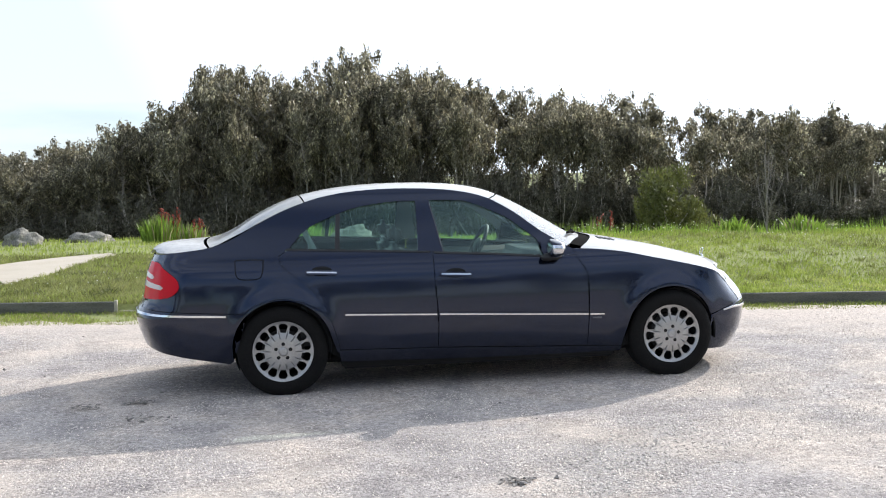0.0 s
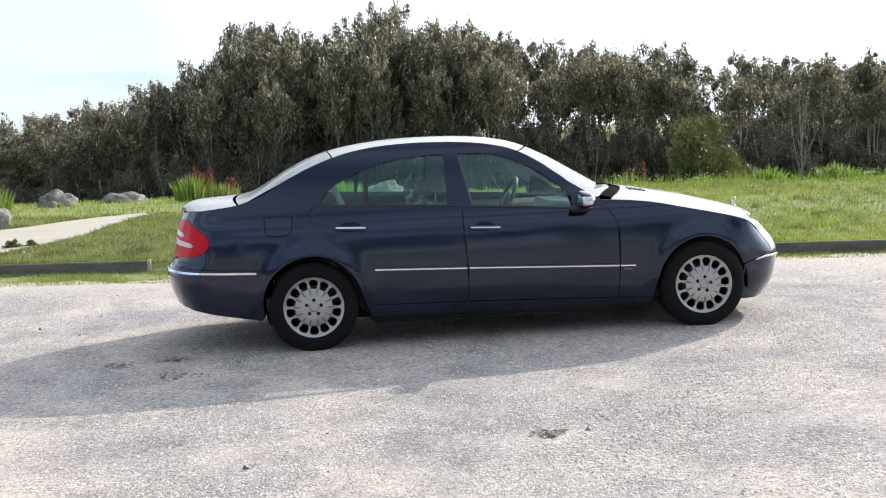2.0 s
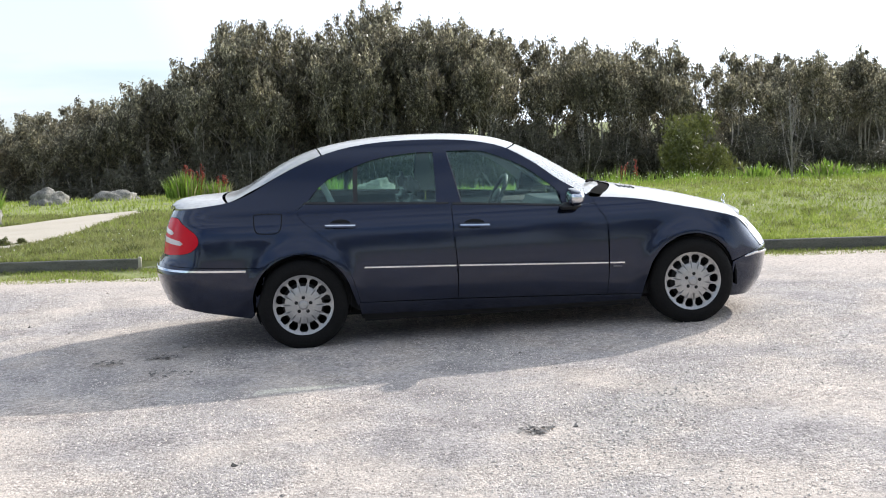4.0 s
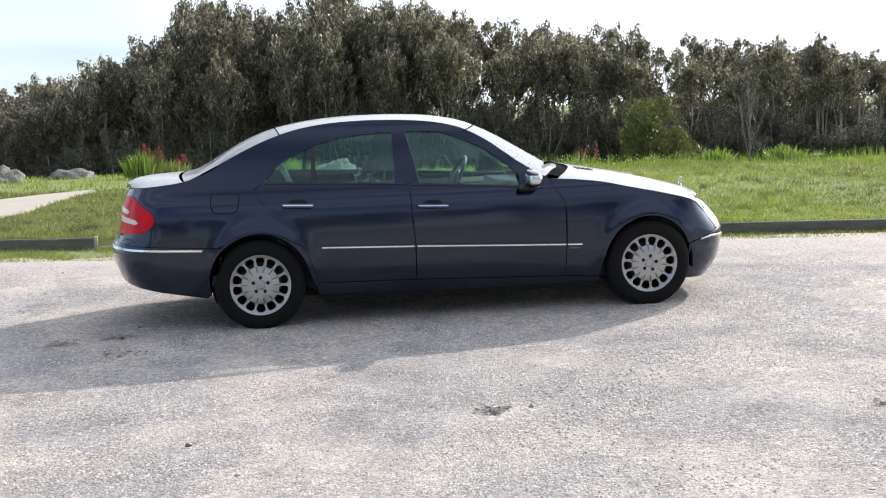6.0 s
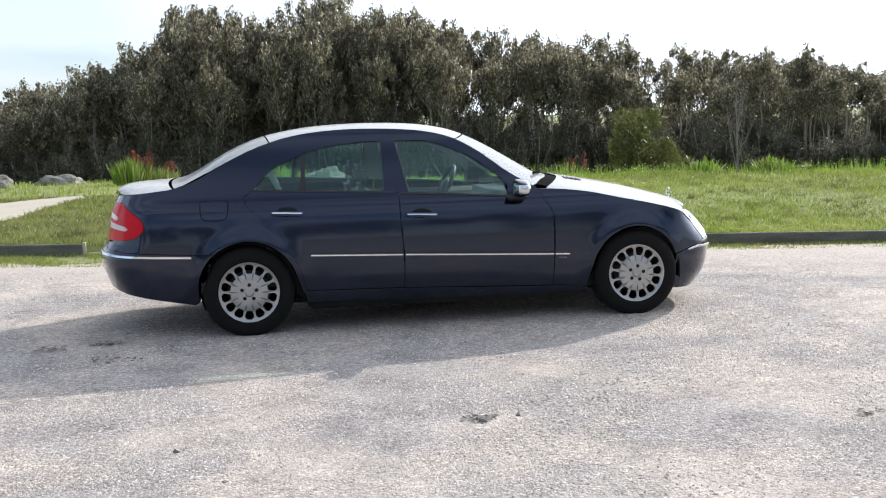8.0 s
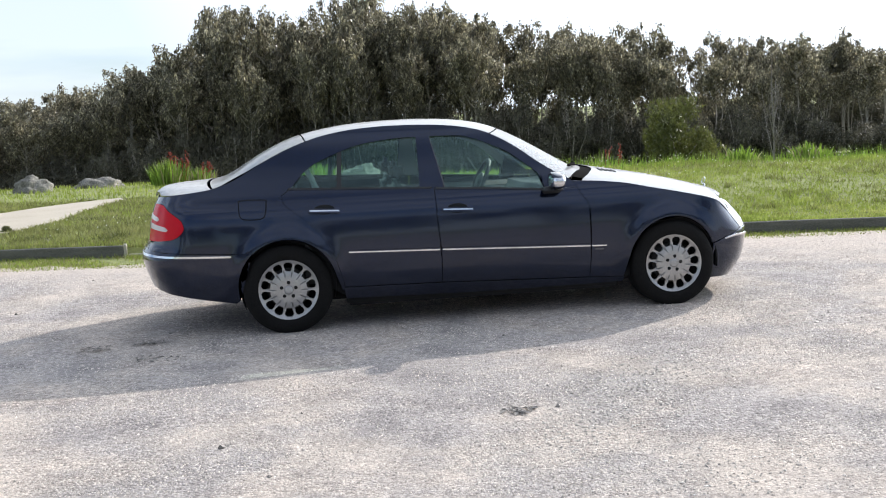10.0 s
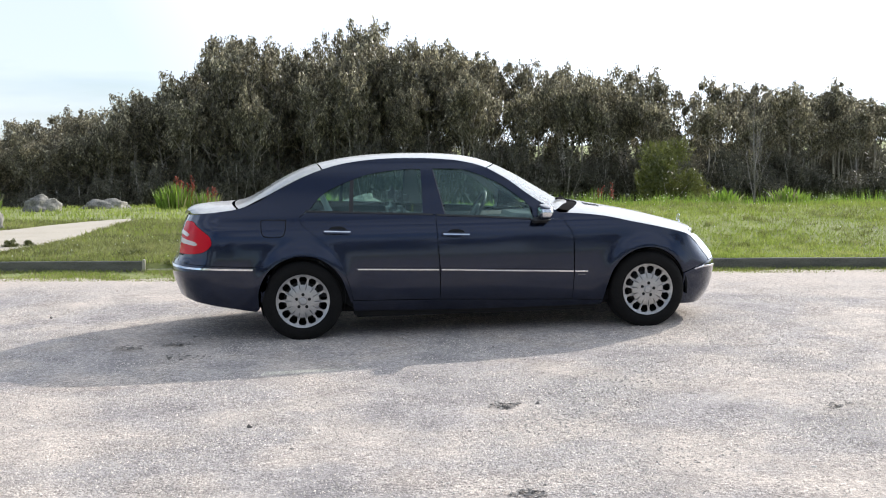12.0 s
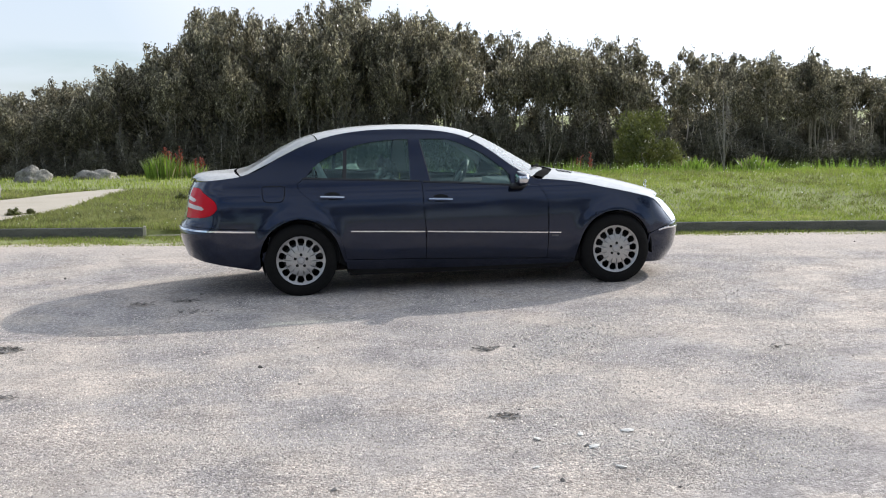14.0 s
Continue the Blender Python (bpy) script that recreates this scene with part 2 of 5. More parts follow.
def raw(name, verts, faces, mat, smooth=False):
    me = bpy.data.meshes.new(name)
    me.from_pydata([tuple(v) for v in verts], [], [tuple(f) for f in faces])
    me.materials.append(mat)
    if smooth:
        me.polygons.foreach_set("use_smooth", [True] * len(me.polygons))
    return new(name, me)


def thing(name, label, category, at=(0, 0, 0), group=""):
    ob = new(name)
    ob.location = at
    return tagged(ob, label, category, group)


def smoothstep(a, b, v):
    t = min(1.0, max(0.0, (v - a) / (b - a)))
    return t * t * (3 - 2 * t)


# ---- ground ----
def kerb_y(x):
    """The line of the timber edging that bounds the gravel."""
    return 3.84 - 0.24 * x


def ease(a, b, v):
    t = np.clip((v - a) / (b - a), 0.0, 1.0)
    return t * t * (3 - 2 * t)


def turf_z(x, y):
    """Height of the grass behind the edging: a low mound towards the front of the car, gently falling ground behind its tail."""
    d = y - kerb_y(x)
    side = ease(-3.0, 1.0, x - 0.12 * np.maximum(0, y - 8))
    left = 0.095 - 0.028 * np.clip(d - 1, 0, 28)
    right = 0.095 + 0.31 * ease(0, 4.6, d) - 0.095 * np.clip(d - 6, 0, 16)
    left = left - 2.0 * ease(26, 46, y) - 14 * ease(66, 130, y)
    right = right - 1.2 * ease(24, 46, y) - 14 * ease(66, 130, y)
    return left * (1 - side) + right * side + 0.02 * np.sin(1.7 * x + 0.6 * y) * np.sin(1.3 * y - 0.5 * x) + 0.008 * np.sin(5.1 * x) * np.sin(4.3 * y)


def ground_z(x, y):
    d = y - kerb_y(x)
    if d < 0.24:
        return -0.02 if -1.6 < d else -0.05
    return float(turf_z(x, y))


def sheet(name, xs, ys, height, mat):
    verts = [(x, y, height(x, y)) for y in ys for x in xs]
    n = len(xs)
    faces = [(j * n + i, j * n + i + 1, (j + 1) * n + i + 1, (j + 1) * n + i) for j in range(len(ys) - 1) for i in range(n - 1)]
    return raw(name, verts, faces, mat, True)


far = [60, 90, 150, 300, 700, 1500]
xs = [-v for v in reversed(far)] + [-40 + 2 * i for i in range(12)] + [-16 + 0.25 * i for i in range(136)] + [18 + 2 * i for i in range(20)] + far
ys = [-v for v in reversed(far)] + [-40 + 4 * i for i in range(11)] + [1 + 0.2 * i for i in range(100)] + [21 + 2 * i for i in range(18)] + far
ground = tagged(sheet("ground", xs, ys, ground_z, M_SOIL), "rough turf with short grass and bare earth", "ground", kind="structure")


def lot_z(x, y):
    """Slight unevenness, a little higher where the car stands."""
    rise = smoothstep(3.0, 2.0, abs(x)) * smoothstep(1.9, 1.1, abs(y))
    return (0.012 * noise.noise((x * 0.5, y * 0.5, 3)) - 0.004) * (1 - 0.7 * rise) + 0.012 * rise


def verge(x):
    """Width of the strip of earth and grass left between the gravel and the edging."""
    w = 0.95 if x < -2.4 else 0.24
    return w * (0.55 + 0.6 * noise.noise((x * 1.3, 2, 5)) + 0.35 * noise.noise((x * 4.1, 8, 1)) + 0.3)


def gravel_lot():
    gx = [-60, -40, -25, -16] + [-12 + 0.12 * i for i in range(201)] + [16, 25, 40, 60]
    verts, faces = [], []
    k = 110
    for x in gx:
        edge = kerb_y(x) - 0.05 - verge(x)
        for j in range(k + 1):
            f = j / k
            y = -30 + (edge + 30) * (1 - (1 - f) ** 3)
            z = lot_z(x, y) if abs(x) < 14 else 0
            verts.append((x, y, z))
    n = k + 1
    faces = [(i * n + j, (i + 1) * n + j, (i + 1) * n + j + 1, i * n + j + 1) for i in range(len(gx) - 1) for j in range(k)]
    return raw("gravel_lot", verts, faces, M_GRAVEL, True)


tagged(gravel_lot(), "pale worn gravel and tar surface of the car park", "car park", kind="structure")


def plank(name, x0, x1, top, thick, parent):
    """One board of the edging, set on edge along the line."""
    bm = bmesh.new()
    cols = []
    n = 10
    for i in range(n + 1):
        x = x0 + (x1 - x0) * i / n
        y = kerb_y(x)
        w = 0.004 * noise.noise((x * 2, 7, 1))
        cols.append([bm.verts.new(p) for p in ((x, y, -0.08), (x, y - 0.004, top - 0.008 + w), (x, y + 0.006, top + w), (x, y + thick - 0.006, top + w), (x, y + thick, top - 0.008 + w), (x, y + thick, -0.08))])
    for a, b in zip(cols, cols[1:]):
        for j in range(5):
            bm.faces.new((a[j], b[j], b[j + 1], a[j + 1]))
    bm.faces.new(cols[0])
    bm.faces.new(list(reversed(cols[-1])))
    return part(name, bm, M_TIMBER, parent, smooth=False)


edging = thing("timber_edging", "weathered grey timber boards on edge bordering the grass", "edging")
for x0 in (-15.3, -12.3, -9.3, -6.3, 0.2, 3.2, 6.2, 9.2, 12.2):
    plank("board", x0, x0 + 2.99, 0.112, 0.05, edging)
low = plank("sunken_board", -3.24, 0.19, 0.012, 0.05, edging)
low.data.materials[0] = M_TIMBER_CUT
tagged(low, "pale board sunk level with the ground")
bm = bmesh.new()
bmesh.ops.create_cube(bm, size=1)
for v in bm.verts:
    v.co = Vector((-3.285 + 0.035 * v.co.x, kerb_y(-3.28) + 0.02 + 0.07 * v.co.y, 0.035 + 0.19 * v.co.z))
bmesh.ops.bevel(bm, geom=bm.edges[:], offset=0.005, segments=1, affect="EDGES")
part("stake", bm, M_TIMBER_CUT, edging, "pale sawn stake at the end of the boards", smooth=False)


# ---- sand path ----
def sand_path():
    near = [(-9.5, 5.6), (-6.6, 6.05), (-5.49, 6.6), (-5.14, 7.94), (-4.96, 9.42), (-4.90, 11.2), (-4.86, 14.0), (-4.72, 16.3)]
    far_side = [(-9.5, 9.4), (-8.2, 10.4), (-7.4, 11.3), (-6.88, 12.1), (-6.55, 13.2), (-6.27, 14.4), (-5.75, 15.9), (-5.0, 17.2)]
    verts, faces, n = [], [], 12
    for (x0, y0), (x1, y1) in zip(near, far_side):
        for k in range(n + 1):
            f = k / n
            x, y = x0 + (x1 - x0) * f, y0 + (y1 - y0) * f
            verts.append((x, y, float(turf_z(x, y)) + 0.025))
    faces = [(i * (n + 1) + k, (i + 1) * (n + 1) + k, (i + 1) * (n + 1) + k + 1, i * (n + 1) + k + 1) for i in range(len(near) - 1) for k in range(n)]
    return raw("sand_path", verts, faces, M_PATH, True), near, far_side


sand, PATH_NEAR, PATH_FAR = sand_path()
tagged(sand, "pale compacted sand footpath through the grass", "path", kind="structure")


def on_path(x, y):
    inside = np.zeros(np.shape(x), bool)
    poly = PATH_NEAR + PATH_FAR[::-1]
    for (x0, y0), (x1, y1) in zip(poly, poly[1:] + poly[:1]):
        cross = ((y0 > y) != (y1 > y)) & (x < (x1 - x0) * (y - y0) / ((y1 - y0) or 1e-9) + x0)
        inside ^= cross
    return inside

# ---- trees ----
def tube(bm, pts, radii, sides=6):
    rings = []
    for i, p in enumerate(pts):
        a = Vector(pts[min(i + 1, len(pts) - 1)]) - Vector(pts[max(i - 1, 0)])
        q = a.to_track_quat("Z", "Y")
        rings.append([bm.verts.new(Vector(p) + q @ Vector((radii[i] * math.cos(t), radii[i] * math.sin(t), 0))) for t in [2 * math.pi * k / sides for k in range(sides)]])
    for a, b in zip(rings, rings[1:]):
        for k in range(sides):
            bm.faces.new((a[k], a[(k + 1) % sides], b[(k + 1) % sides], b[k]))
    bm.faces.new(rings[-1])
    return bm


def leaf_cloud(rng, centres, per, size, droop=0.6, aspect=0.32, tall=1.1):
    """Small drooping leaves round the ends of twigs; centres: (place, radius)."""
    verts, faces = [], []
    for c, r in centres:
        for _ in range(int(per * (0.45 + 1.1 * rng.random()))):
            v = rng.normal(size=3)
            v = v / max(1.0, np.linalg.norm(v) / 2.1)
            p = np.array(c) + v * r * 0.54 * np.array((0.9, 0.9, tall))
            a = rng.normal(size=3)
            a[2] -= droop * 2
            a /= np.linalg.norm(a)
            b = np.cross(a, rng.normal(size=3))
            b /= np.linalg.norm(b) + 1e-6
            s = size * (0.6 + 0.8 * rng.random())
            w = s * aspect
            k = len(verts)
            verts += [p + b * w * 0.5, p - b * w * 0.5, p + a * s]
            faces.append((k, k + 1, k + 2))
    return verts, faces


def eucalyptus(seed, height, spread, low, thin=1.0):
    """A slim gum tree: pale leaning stem, often forked, upswept limbs, ragged crown of hanging sprays."""
    rng = np.random.default_rng(seed)
    tree = thing("gum_tree", "slender gum tree with a pale stem and a ragged grey-green crown", "tree", group="grove of gum trees")
    bm = bmesh.new()
    lean = rng.normal(size=2) * 0.05
    trunk = [(lean[0] * h + 0.14 * math.sin(h * 0.9 + seed), lean[1] * h, h - 0.3 if h == 0 else h) for h in np.linspace(0, height * 0.94, 9)]
    tube(bm, trunk, [0.085 * (1 - 0.8 * i / 8) for i in range(9)])
    if seed % 2:
        side = 0.5 + 0.4 * rng.random()
        fork = [tuple(np.array(trunk[j]) + np.array((side * (j / 8) ** 0.8, 0.2 * side * j / 8, 0))) for j in range(0, 8)]
        tube(bm, fork, [0.06 * (1 - 0.75 * i / 7) for i in range(8)], 5)
    ends = []
    for i in range(38):
        f = low + (0.99 - low) * (i / 37) ** 0.85
        k = f * 8 * 0.999
        j = int(k)
        base = np.array(trunk[j]) * (1 - k + j) + np.array(trunk[min(8, j + 1)]) * (k - j)
        ang = rng.random() * 6.283
        ln = spread * (1.08 - 0.72 * f) * (0.4 + 0.95 * rng.random())
        up = 0.7 + 0.9 * rng.random()
        tip = base + np.array((math.cos(ang) * ln, math.sin(ang) * ln, ln * up))
        mid = (base + tip) / 2 + np.array((0, 0, -0.12 * ln))
        tube(bm, [tuple(base), tuple(mid), tuple(tip)], [0.034, 0.022, 0.008], 4)
        for _ in range(2):
            ends.append((tip + rng.normal(size=3) * np.array((0.20, 0.20, 0.25)), 0.15 + 0.20 * rng.random()))
        ends.append((mid + rng.normal(size=3) * 0.3, 0.20 + 0.26 * rng.random()))
        if rng.random() < 0.5:
            ends.append((tip + np.array((rng.normal() * 0.15, rng.normal() * 0.15, 0.35)), 0.12 + 0.1 * rng.random()))
    ends.append((np.array(trunk[-1]) + (0, 0, 0.15), 0.22))
    reach = height / max(e[0][2] + 0.55 * e[1] for e in ends)
    for v in bm.verts:
        v.co.z *= reach
    ends = [(e[0] * np.array((1, 1, reach)), e[1]) for e in ends]
    part("trunk", bm, M_BARK, tree)
    verts, faces = leaf_cloud(rng, ends, 50 * thin, 0.21, 1.1, 0.40, 1.6)
    crown = raw("crown", verts, faces, M_LEAF)
    crown.parent = tree
    return tree


def shrub(seed, mat, w, h, label, per=70, leaf=0.16, group="undergrowth below the grove", upright=False, cone=0.55):
    """A many-stemmed shrub with an uneven outline."""
    rng = np.random.default_rng(seed)
    ob = thing("shrub", label, "shrub", group=group)
    bm = bmesh.new()
    ends = []
    for i in range(22):
        a, r = rng.random() * 6.283, rng.random() ** 0.6
        top = h * (1 - cone * r ** (1.6 if cone < 0.6 else 1.0)) * (0.55 + 0.5 * rng.random())
        tip = np.array((math.cos(a) * r * w / 2, math.sin(a) * r * w / 2, top))
        base = np.array((tip[0] * 0.2, tip[1] * 0.2, -0.1))
        mid = base * 0.45 + tip * 0.55 + rng.normal(size=3) * 0.08
        tube(bm, [tuple(base), tuple(mid), tuple(tip)], [0.03, 0.02, 0.008], 4)
        for f in (0.35, 0.65, 1.0):
            ends.append((base * (1 - f) + tip * f, (0.14 + 0.12 * rng.random()) * w / 1.6))
    part("woody_base", bm, M_BARK, ob)
    verts, faces = leaf_cloud(rng, ends, per, leaf, droop=-0.7 if upright else 0.2, aspect=0.35)
    leaves = raw("foliage", verts, faces, mat)
    leaves.parent = ob
    return ob


def drop(kinds):
    for k in kinds:
        for o in (*k.children_recursive, k):
            bpy.data.objects.remove(o)


def skyline(x):
    """Height of the tops of the grove along its front."""
    return interp(((-40, 2.0), (-20, 1.6), (-16.5, 1.9), (-14, 2.55), (-11.1, 3.25), (-9.0, 4.2), (-7.5, 4.4), (-5.2, 6.3), (-3.1, 7.8), (-0.7, 6.9), (1.3, 6.9), (3.4, 7.1), (5.9, 6.7), (8.3, 6.1), (9.9, 6.0), (13.0, 5.4), (15.5, 4.7), (17.4, 5.0), (23.3, 4.75), (24.6, 4.1), (27.6, 4.0), (30.2, 4.2), (33, 2.9), (45, 2.6)), x)


def interp(pts, v):
    a, b = zip(*pts)
    return float(np.interp(v, a, b))


kinds = [eucalyptus(11 + i, 9.0, 2.0, (0.10, 0.18, 0.28, 0.14, 0.50, 0.56, 0.62)[i], (1.1, 1.0, 0.9, 1.0, 0.8, 0.75, 0.7)[i]) for i in range(7)]
rng = np.random.default_rng(5)
spots = []
for row, y0 in enumerate((51, 53.0, 55, 57.5, 60)):
    x = -32 + 0.6 * row
    while x < 46:
        spots.append((x + rng.normal() * 0.4, y0 + rng.normal() * 0.6))
        x += 1.6 + 0.6 * rng.random()
spots += [(8.3, 51.5), (9.3, 53.2), (8.9, 55.5), (9.7, 51.6)]
for i, (x, y) in enumerate(spots):
    if x > 8 and i < len(spots) - 4 and rng.random() < 0.44:
        continue
    z = ground_z(x, y)
    u = (x + 1.4) / (y + 9) * 61 - 1.4
    top = 1.6 + (min(skyline(u), skyline(u - 1.1) + 0.3, skyline(u + 1.1) + 0.3) - 1.6) * (y + 9) / 61
    s = (top - z) * (0.79 + 0.26 * rng.random()) / 9.0
    t = copy_thing(kinds[4 + i % 3 if x > 9 and i % 4 else i % 7], Matrix.Translation((x, y, z)) @ Matrix.Rotation(rng.random() * 6.283, 4, "Z"))
    t.scale = (0.55 + 0.45 * s, 0.55 + 0.45 * s, s)
# bare lower stems along the front of the grove
for i, (x, h) in enumerate(((-13.6, 0.5), (-9.8, 0.62), (-6.4, 0.7), (-2.6, 0.75), (0.4, 0.8), (1.9, 0.85), (2.6, 0.8), (4.9, 0.75), (7.6, 0.72), (8.6, 0.78), (10.9, 0.7), (13.5, 0.72), (15.9, 0.66), (18.4, 0.62), (21.2, 0.6), (24.1, 0.55))):
    y = 48.6 + 1.4 * rng.random()
    t = copy_thing(kinds[4 + i % 3], Matrix.Translation((x, y, ground_z(x, y))) @ Matrix.Rotation(rng.random() * 6.283, 4, "Z"))
    t.scale = (0.75, 0.75, h)
# the wood on the other side of the car park
for i in range(46):
    x, y = -52 + 2.3 * i + rng.normal() * 0.4, -38 - 5 * rng.random()
    t = copy_thing(kinds[i % 7], Matrix.Translation((x, y, -0.05)) @ Matrix.Rotation(rng.random() * 6.283, 4, "Z"))
    t.scale = (1.25, 1.25, 0.95 + 0.25 * rng.random())
drop(kinds)

under = [shrub(31 + i, M_SHRUB, 2.6, 2.4, "dense dull-green undergrowth below the gum trees") for i in range(4)]
for i in range(84):
    x, y = -28 + 0.86 * i + rng.normal() * 0.3, 47.5 + 2.5 * rng.random()
    u = (x + 1.4) / (y + 9) * 61 - 1.4
    s = min(1.6, 0.45 * (skyline(u) + 2.6) / 2.4) * (0.6 + 0.6 * rng.random())
    t = copy_thing(under[i % 4], Matrix.Translation((x, y, ground_z(x, y))) @ Matrix.Rotation(rng.random() * 6.283, 4, "Z"))
    t.scale = (1.0, 1.0, max(0.4, s * (0.85 if x > 6 else 1.0)))
for i in range(62):
    x, y = -24 + 1.1 * i + rng.normal() * 0.3, 58 + 5 * rng.random()
    t = copy_thing(under[i % 4], Matrix.Translation((x, y, ground_z(x, y))) @ Matrix.Rotation(rng.random() * 6.283, 4, "Z"))
    t.scale = (1.4, 1.2, (2.1 if x < 8 else 1.6) * (0.8 + 0.35 * rng.random()))
drop(under)

# ---- car ----
def plain(name, color, rough=0.5, metal=0.0, coat=0.0, spec=0.5):
    return material(name, [tuple(0.9 * c for c in color), tuple(min(1, 1.1 * c) for c in color)], rough, 3, 80, metal, coat=coat, spec=spec)


def glass_material(name, tint, gloss=0.04, sheen=(0.74, 1.0, 0.96)):
    m = bpy.data.materials.new(name)
    m.use_nodes = True
    nt = m.node_tree
    nt.nodes.remove(nt.nodes["Principled BSDF"])
    tr, gl, mx, fr = (nt.nodes.new("ShaderNode" + k) for k in ("BsdfTransparent", "BsdfGlossy", "MixShader", "LayerWeight"))
    tr.inputs["Color"].default_value = (*tint, 1)
    gl.inputs["Roughness"].default_value = gloss
    fr.inputs["Blend"].default_value = 0.2
    gl.inputs["Color"].default_value = (*sheen, 1)
    mr = nt.nodes.new("ShaderNodeMapRange")
    mr.inputs["To Min"].default_value, mr.inputs["To Max"].default_value = 0.06, 0.75
    nt.links.new(fr.outputs["Facing"], mr.inputs["Value"])
    nt.links.new(mr.outputs["Result"], mx.inputs["Fac"])
    nt.links.new(tr.outputs[0], mx.inputs[1])
    nt.links.new(gl.outputs[0], mx.inputs[2])
    nt.links.new(mx.outputs[0], nt.nodes["Material Output"].inputs["Surface"])
    return m



def add_top_glare(m, strength, color=(0.55, 0.54, 0.52)):
    """Pale colour on what faces upwards, thin and uneven: the glare of the bright sky, painted in."""
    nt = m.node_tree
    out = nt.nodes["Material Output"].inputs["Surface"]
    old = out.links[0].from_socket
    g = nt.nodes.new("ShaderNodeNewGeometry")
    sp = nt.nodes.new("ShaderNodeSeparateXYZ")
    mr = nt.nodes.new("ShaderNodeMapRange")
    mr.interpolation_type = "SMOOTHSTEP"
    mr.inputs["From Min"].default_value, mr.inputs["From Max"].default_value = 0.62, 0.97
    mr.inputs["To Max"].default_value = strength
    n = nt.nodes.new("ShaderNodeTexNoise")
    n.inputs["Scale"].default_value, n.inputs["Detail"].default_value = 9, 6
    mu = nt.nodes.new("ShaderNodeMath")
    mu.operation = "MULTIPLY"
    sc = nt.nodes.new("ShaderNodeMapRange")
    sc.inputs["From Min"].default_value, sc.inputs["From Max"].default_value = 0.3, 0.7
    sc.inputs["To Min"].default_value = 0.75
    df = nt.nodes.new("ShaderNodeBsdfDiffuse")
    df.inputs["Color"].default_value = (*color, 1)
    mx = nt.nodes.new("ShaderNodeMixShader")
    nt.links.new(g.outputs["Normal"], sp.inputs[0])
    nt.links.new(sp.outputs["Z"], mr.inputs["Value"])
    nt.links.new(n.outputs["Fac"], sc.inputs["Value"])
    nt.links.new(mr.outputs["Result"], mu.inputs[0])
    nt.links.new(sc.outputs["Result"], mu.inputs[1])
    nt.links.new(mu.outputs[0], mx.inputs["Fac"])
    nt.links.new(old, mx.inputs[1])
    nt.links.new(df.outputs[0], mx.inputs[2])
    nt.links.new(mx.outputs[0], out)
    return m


BLUE = [(0.0065, 0.0125, 0.033), (0.0098, 0.0175, 0.045)]
M_PAINT = material("dark blue metallic paint", BLUE, 0.27, 2, 900, 0.9, coat=1.0, spec=0.0)
# the upper paint is whitened where it faces up, a painted sky glare
M_PAINT_TOP = add_top_glare(material("dark blue paint with painted top glare", BLUE, 0.27, 2, 900, 0.9, coat=1.0, spec=0.0), 0.66)
for m in (M_PAINT, M_PAINT_TOP):
    m.node_tree.nodes["Principled BSDF"].inputs["Coat Roughness"].default_value = 0.1
M_RUBBER = material("tyre rubber", [(0.005, 0.005, 0.005), (0.011, 0.0105, 0.010)], 0.85, 12, 90, bump=0.2, spec=0.2)
M_ALLOY = material("silver alloy", [(0.34, 0.335, 0.33), (0.48, 0.475, 0.47)], 0.32, 8, 90, metal=0.65)
M_CHROME = plain("bright chrome", (0.8, 0.8, 0.82), 0.12, 1.0)
M_CAP = plain("silvery mirror cap", (0.7, 0.7, 0.72), 0.1, 1.0)
M_TRIM = plain("black plastic trim", (0.012, 0.012, 0.013), 0.5)
M_DARK = plain("dark underbody", (0.008, 0.008, 0.008), 0.9)
M_RED = plain("red lamp lens", (0.55, 0.004, 0.014), 0.2, spec=0.15)
M_WHITE_LENS = plain("pale lamp lens", (0.55, 0.45, 0.43), 0.15, coat=1.0)
M_LAMP = plain("clear headlamp", (0.6, 0.62, 0.64), 0.08, 0.6, coat=1.0)
M_LETTER = plain("satin silver lettering", (0.16, 0.16, 0.17), 0.4, 0.6)
M_GLASS = glass_material("green-tinted car glass", (0.74, 0.98, 0.90))
# the screens get the same painted whitening on their upward faces
M_SCREEN = add_top_glare(glass_material("dark screen glass", (0.62, 0.70, 0.68), sheen=(1.0, 1.0, 1.0)), 0.55)
M_COWL = plain("matt black cowl plastic", (0.004, 0.004, 0.004), 0.9, spec=0.02)
M_EDGE = plain("satin grey strip", (0.10, 0.10, 0.105), 0.4)
M_SEAT = material("dark grey leather", [(0.018, 0.018, 0.02), (0.035, 0.035, 0.038)], 0.55, 6, 120, bump=0.2)
M_LINING = plain("grey cabin lining", (0.20, 0.20, 0.20), 0.8)
M_DASH = plain("dashboard plastic", (0.05, 0.05, 0.053), 0.6)
# half plan of the body: how far the flank has turned, in degrees, along its length
FRONT_TURN = ((0.0, 0.0), (1.1, 1.5), (1.58, 6.0), (1.79, 14.0), (1.96, 32.0), (2.13, 54.0), (2.32, 70.0), (2.86, 90.0))
REAR_TURN = ((0.0, 0.0), (1.2, 1.0), (1.8, 4.0), (2.1, 9.0), (2.3, 32.0), (2.5, 66.0), (2.75, 83.0), (3.2, 90.0))


def plan_curve(turn):
    pts, x, y, ds = [], 0.0, -0.912, 0.01
    for i in range(360):
        a = radians(interp(turn, i * ds))
        pts.append((x, y, a))
        x, y = x + ds * math.cos(a), y + ds * math.sin(a)
    return pts


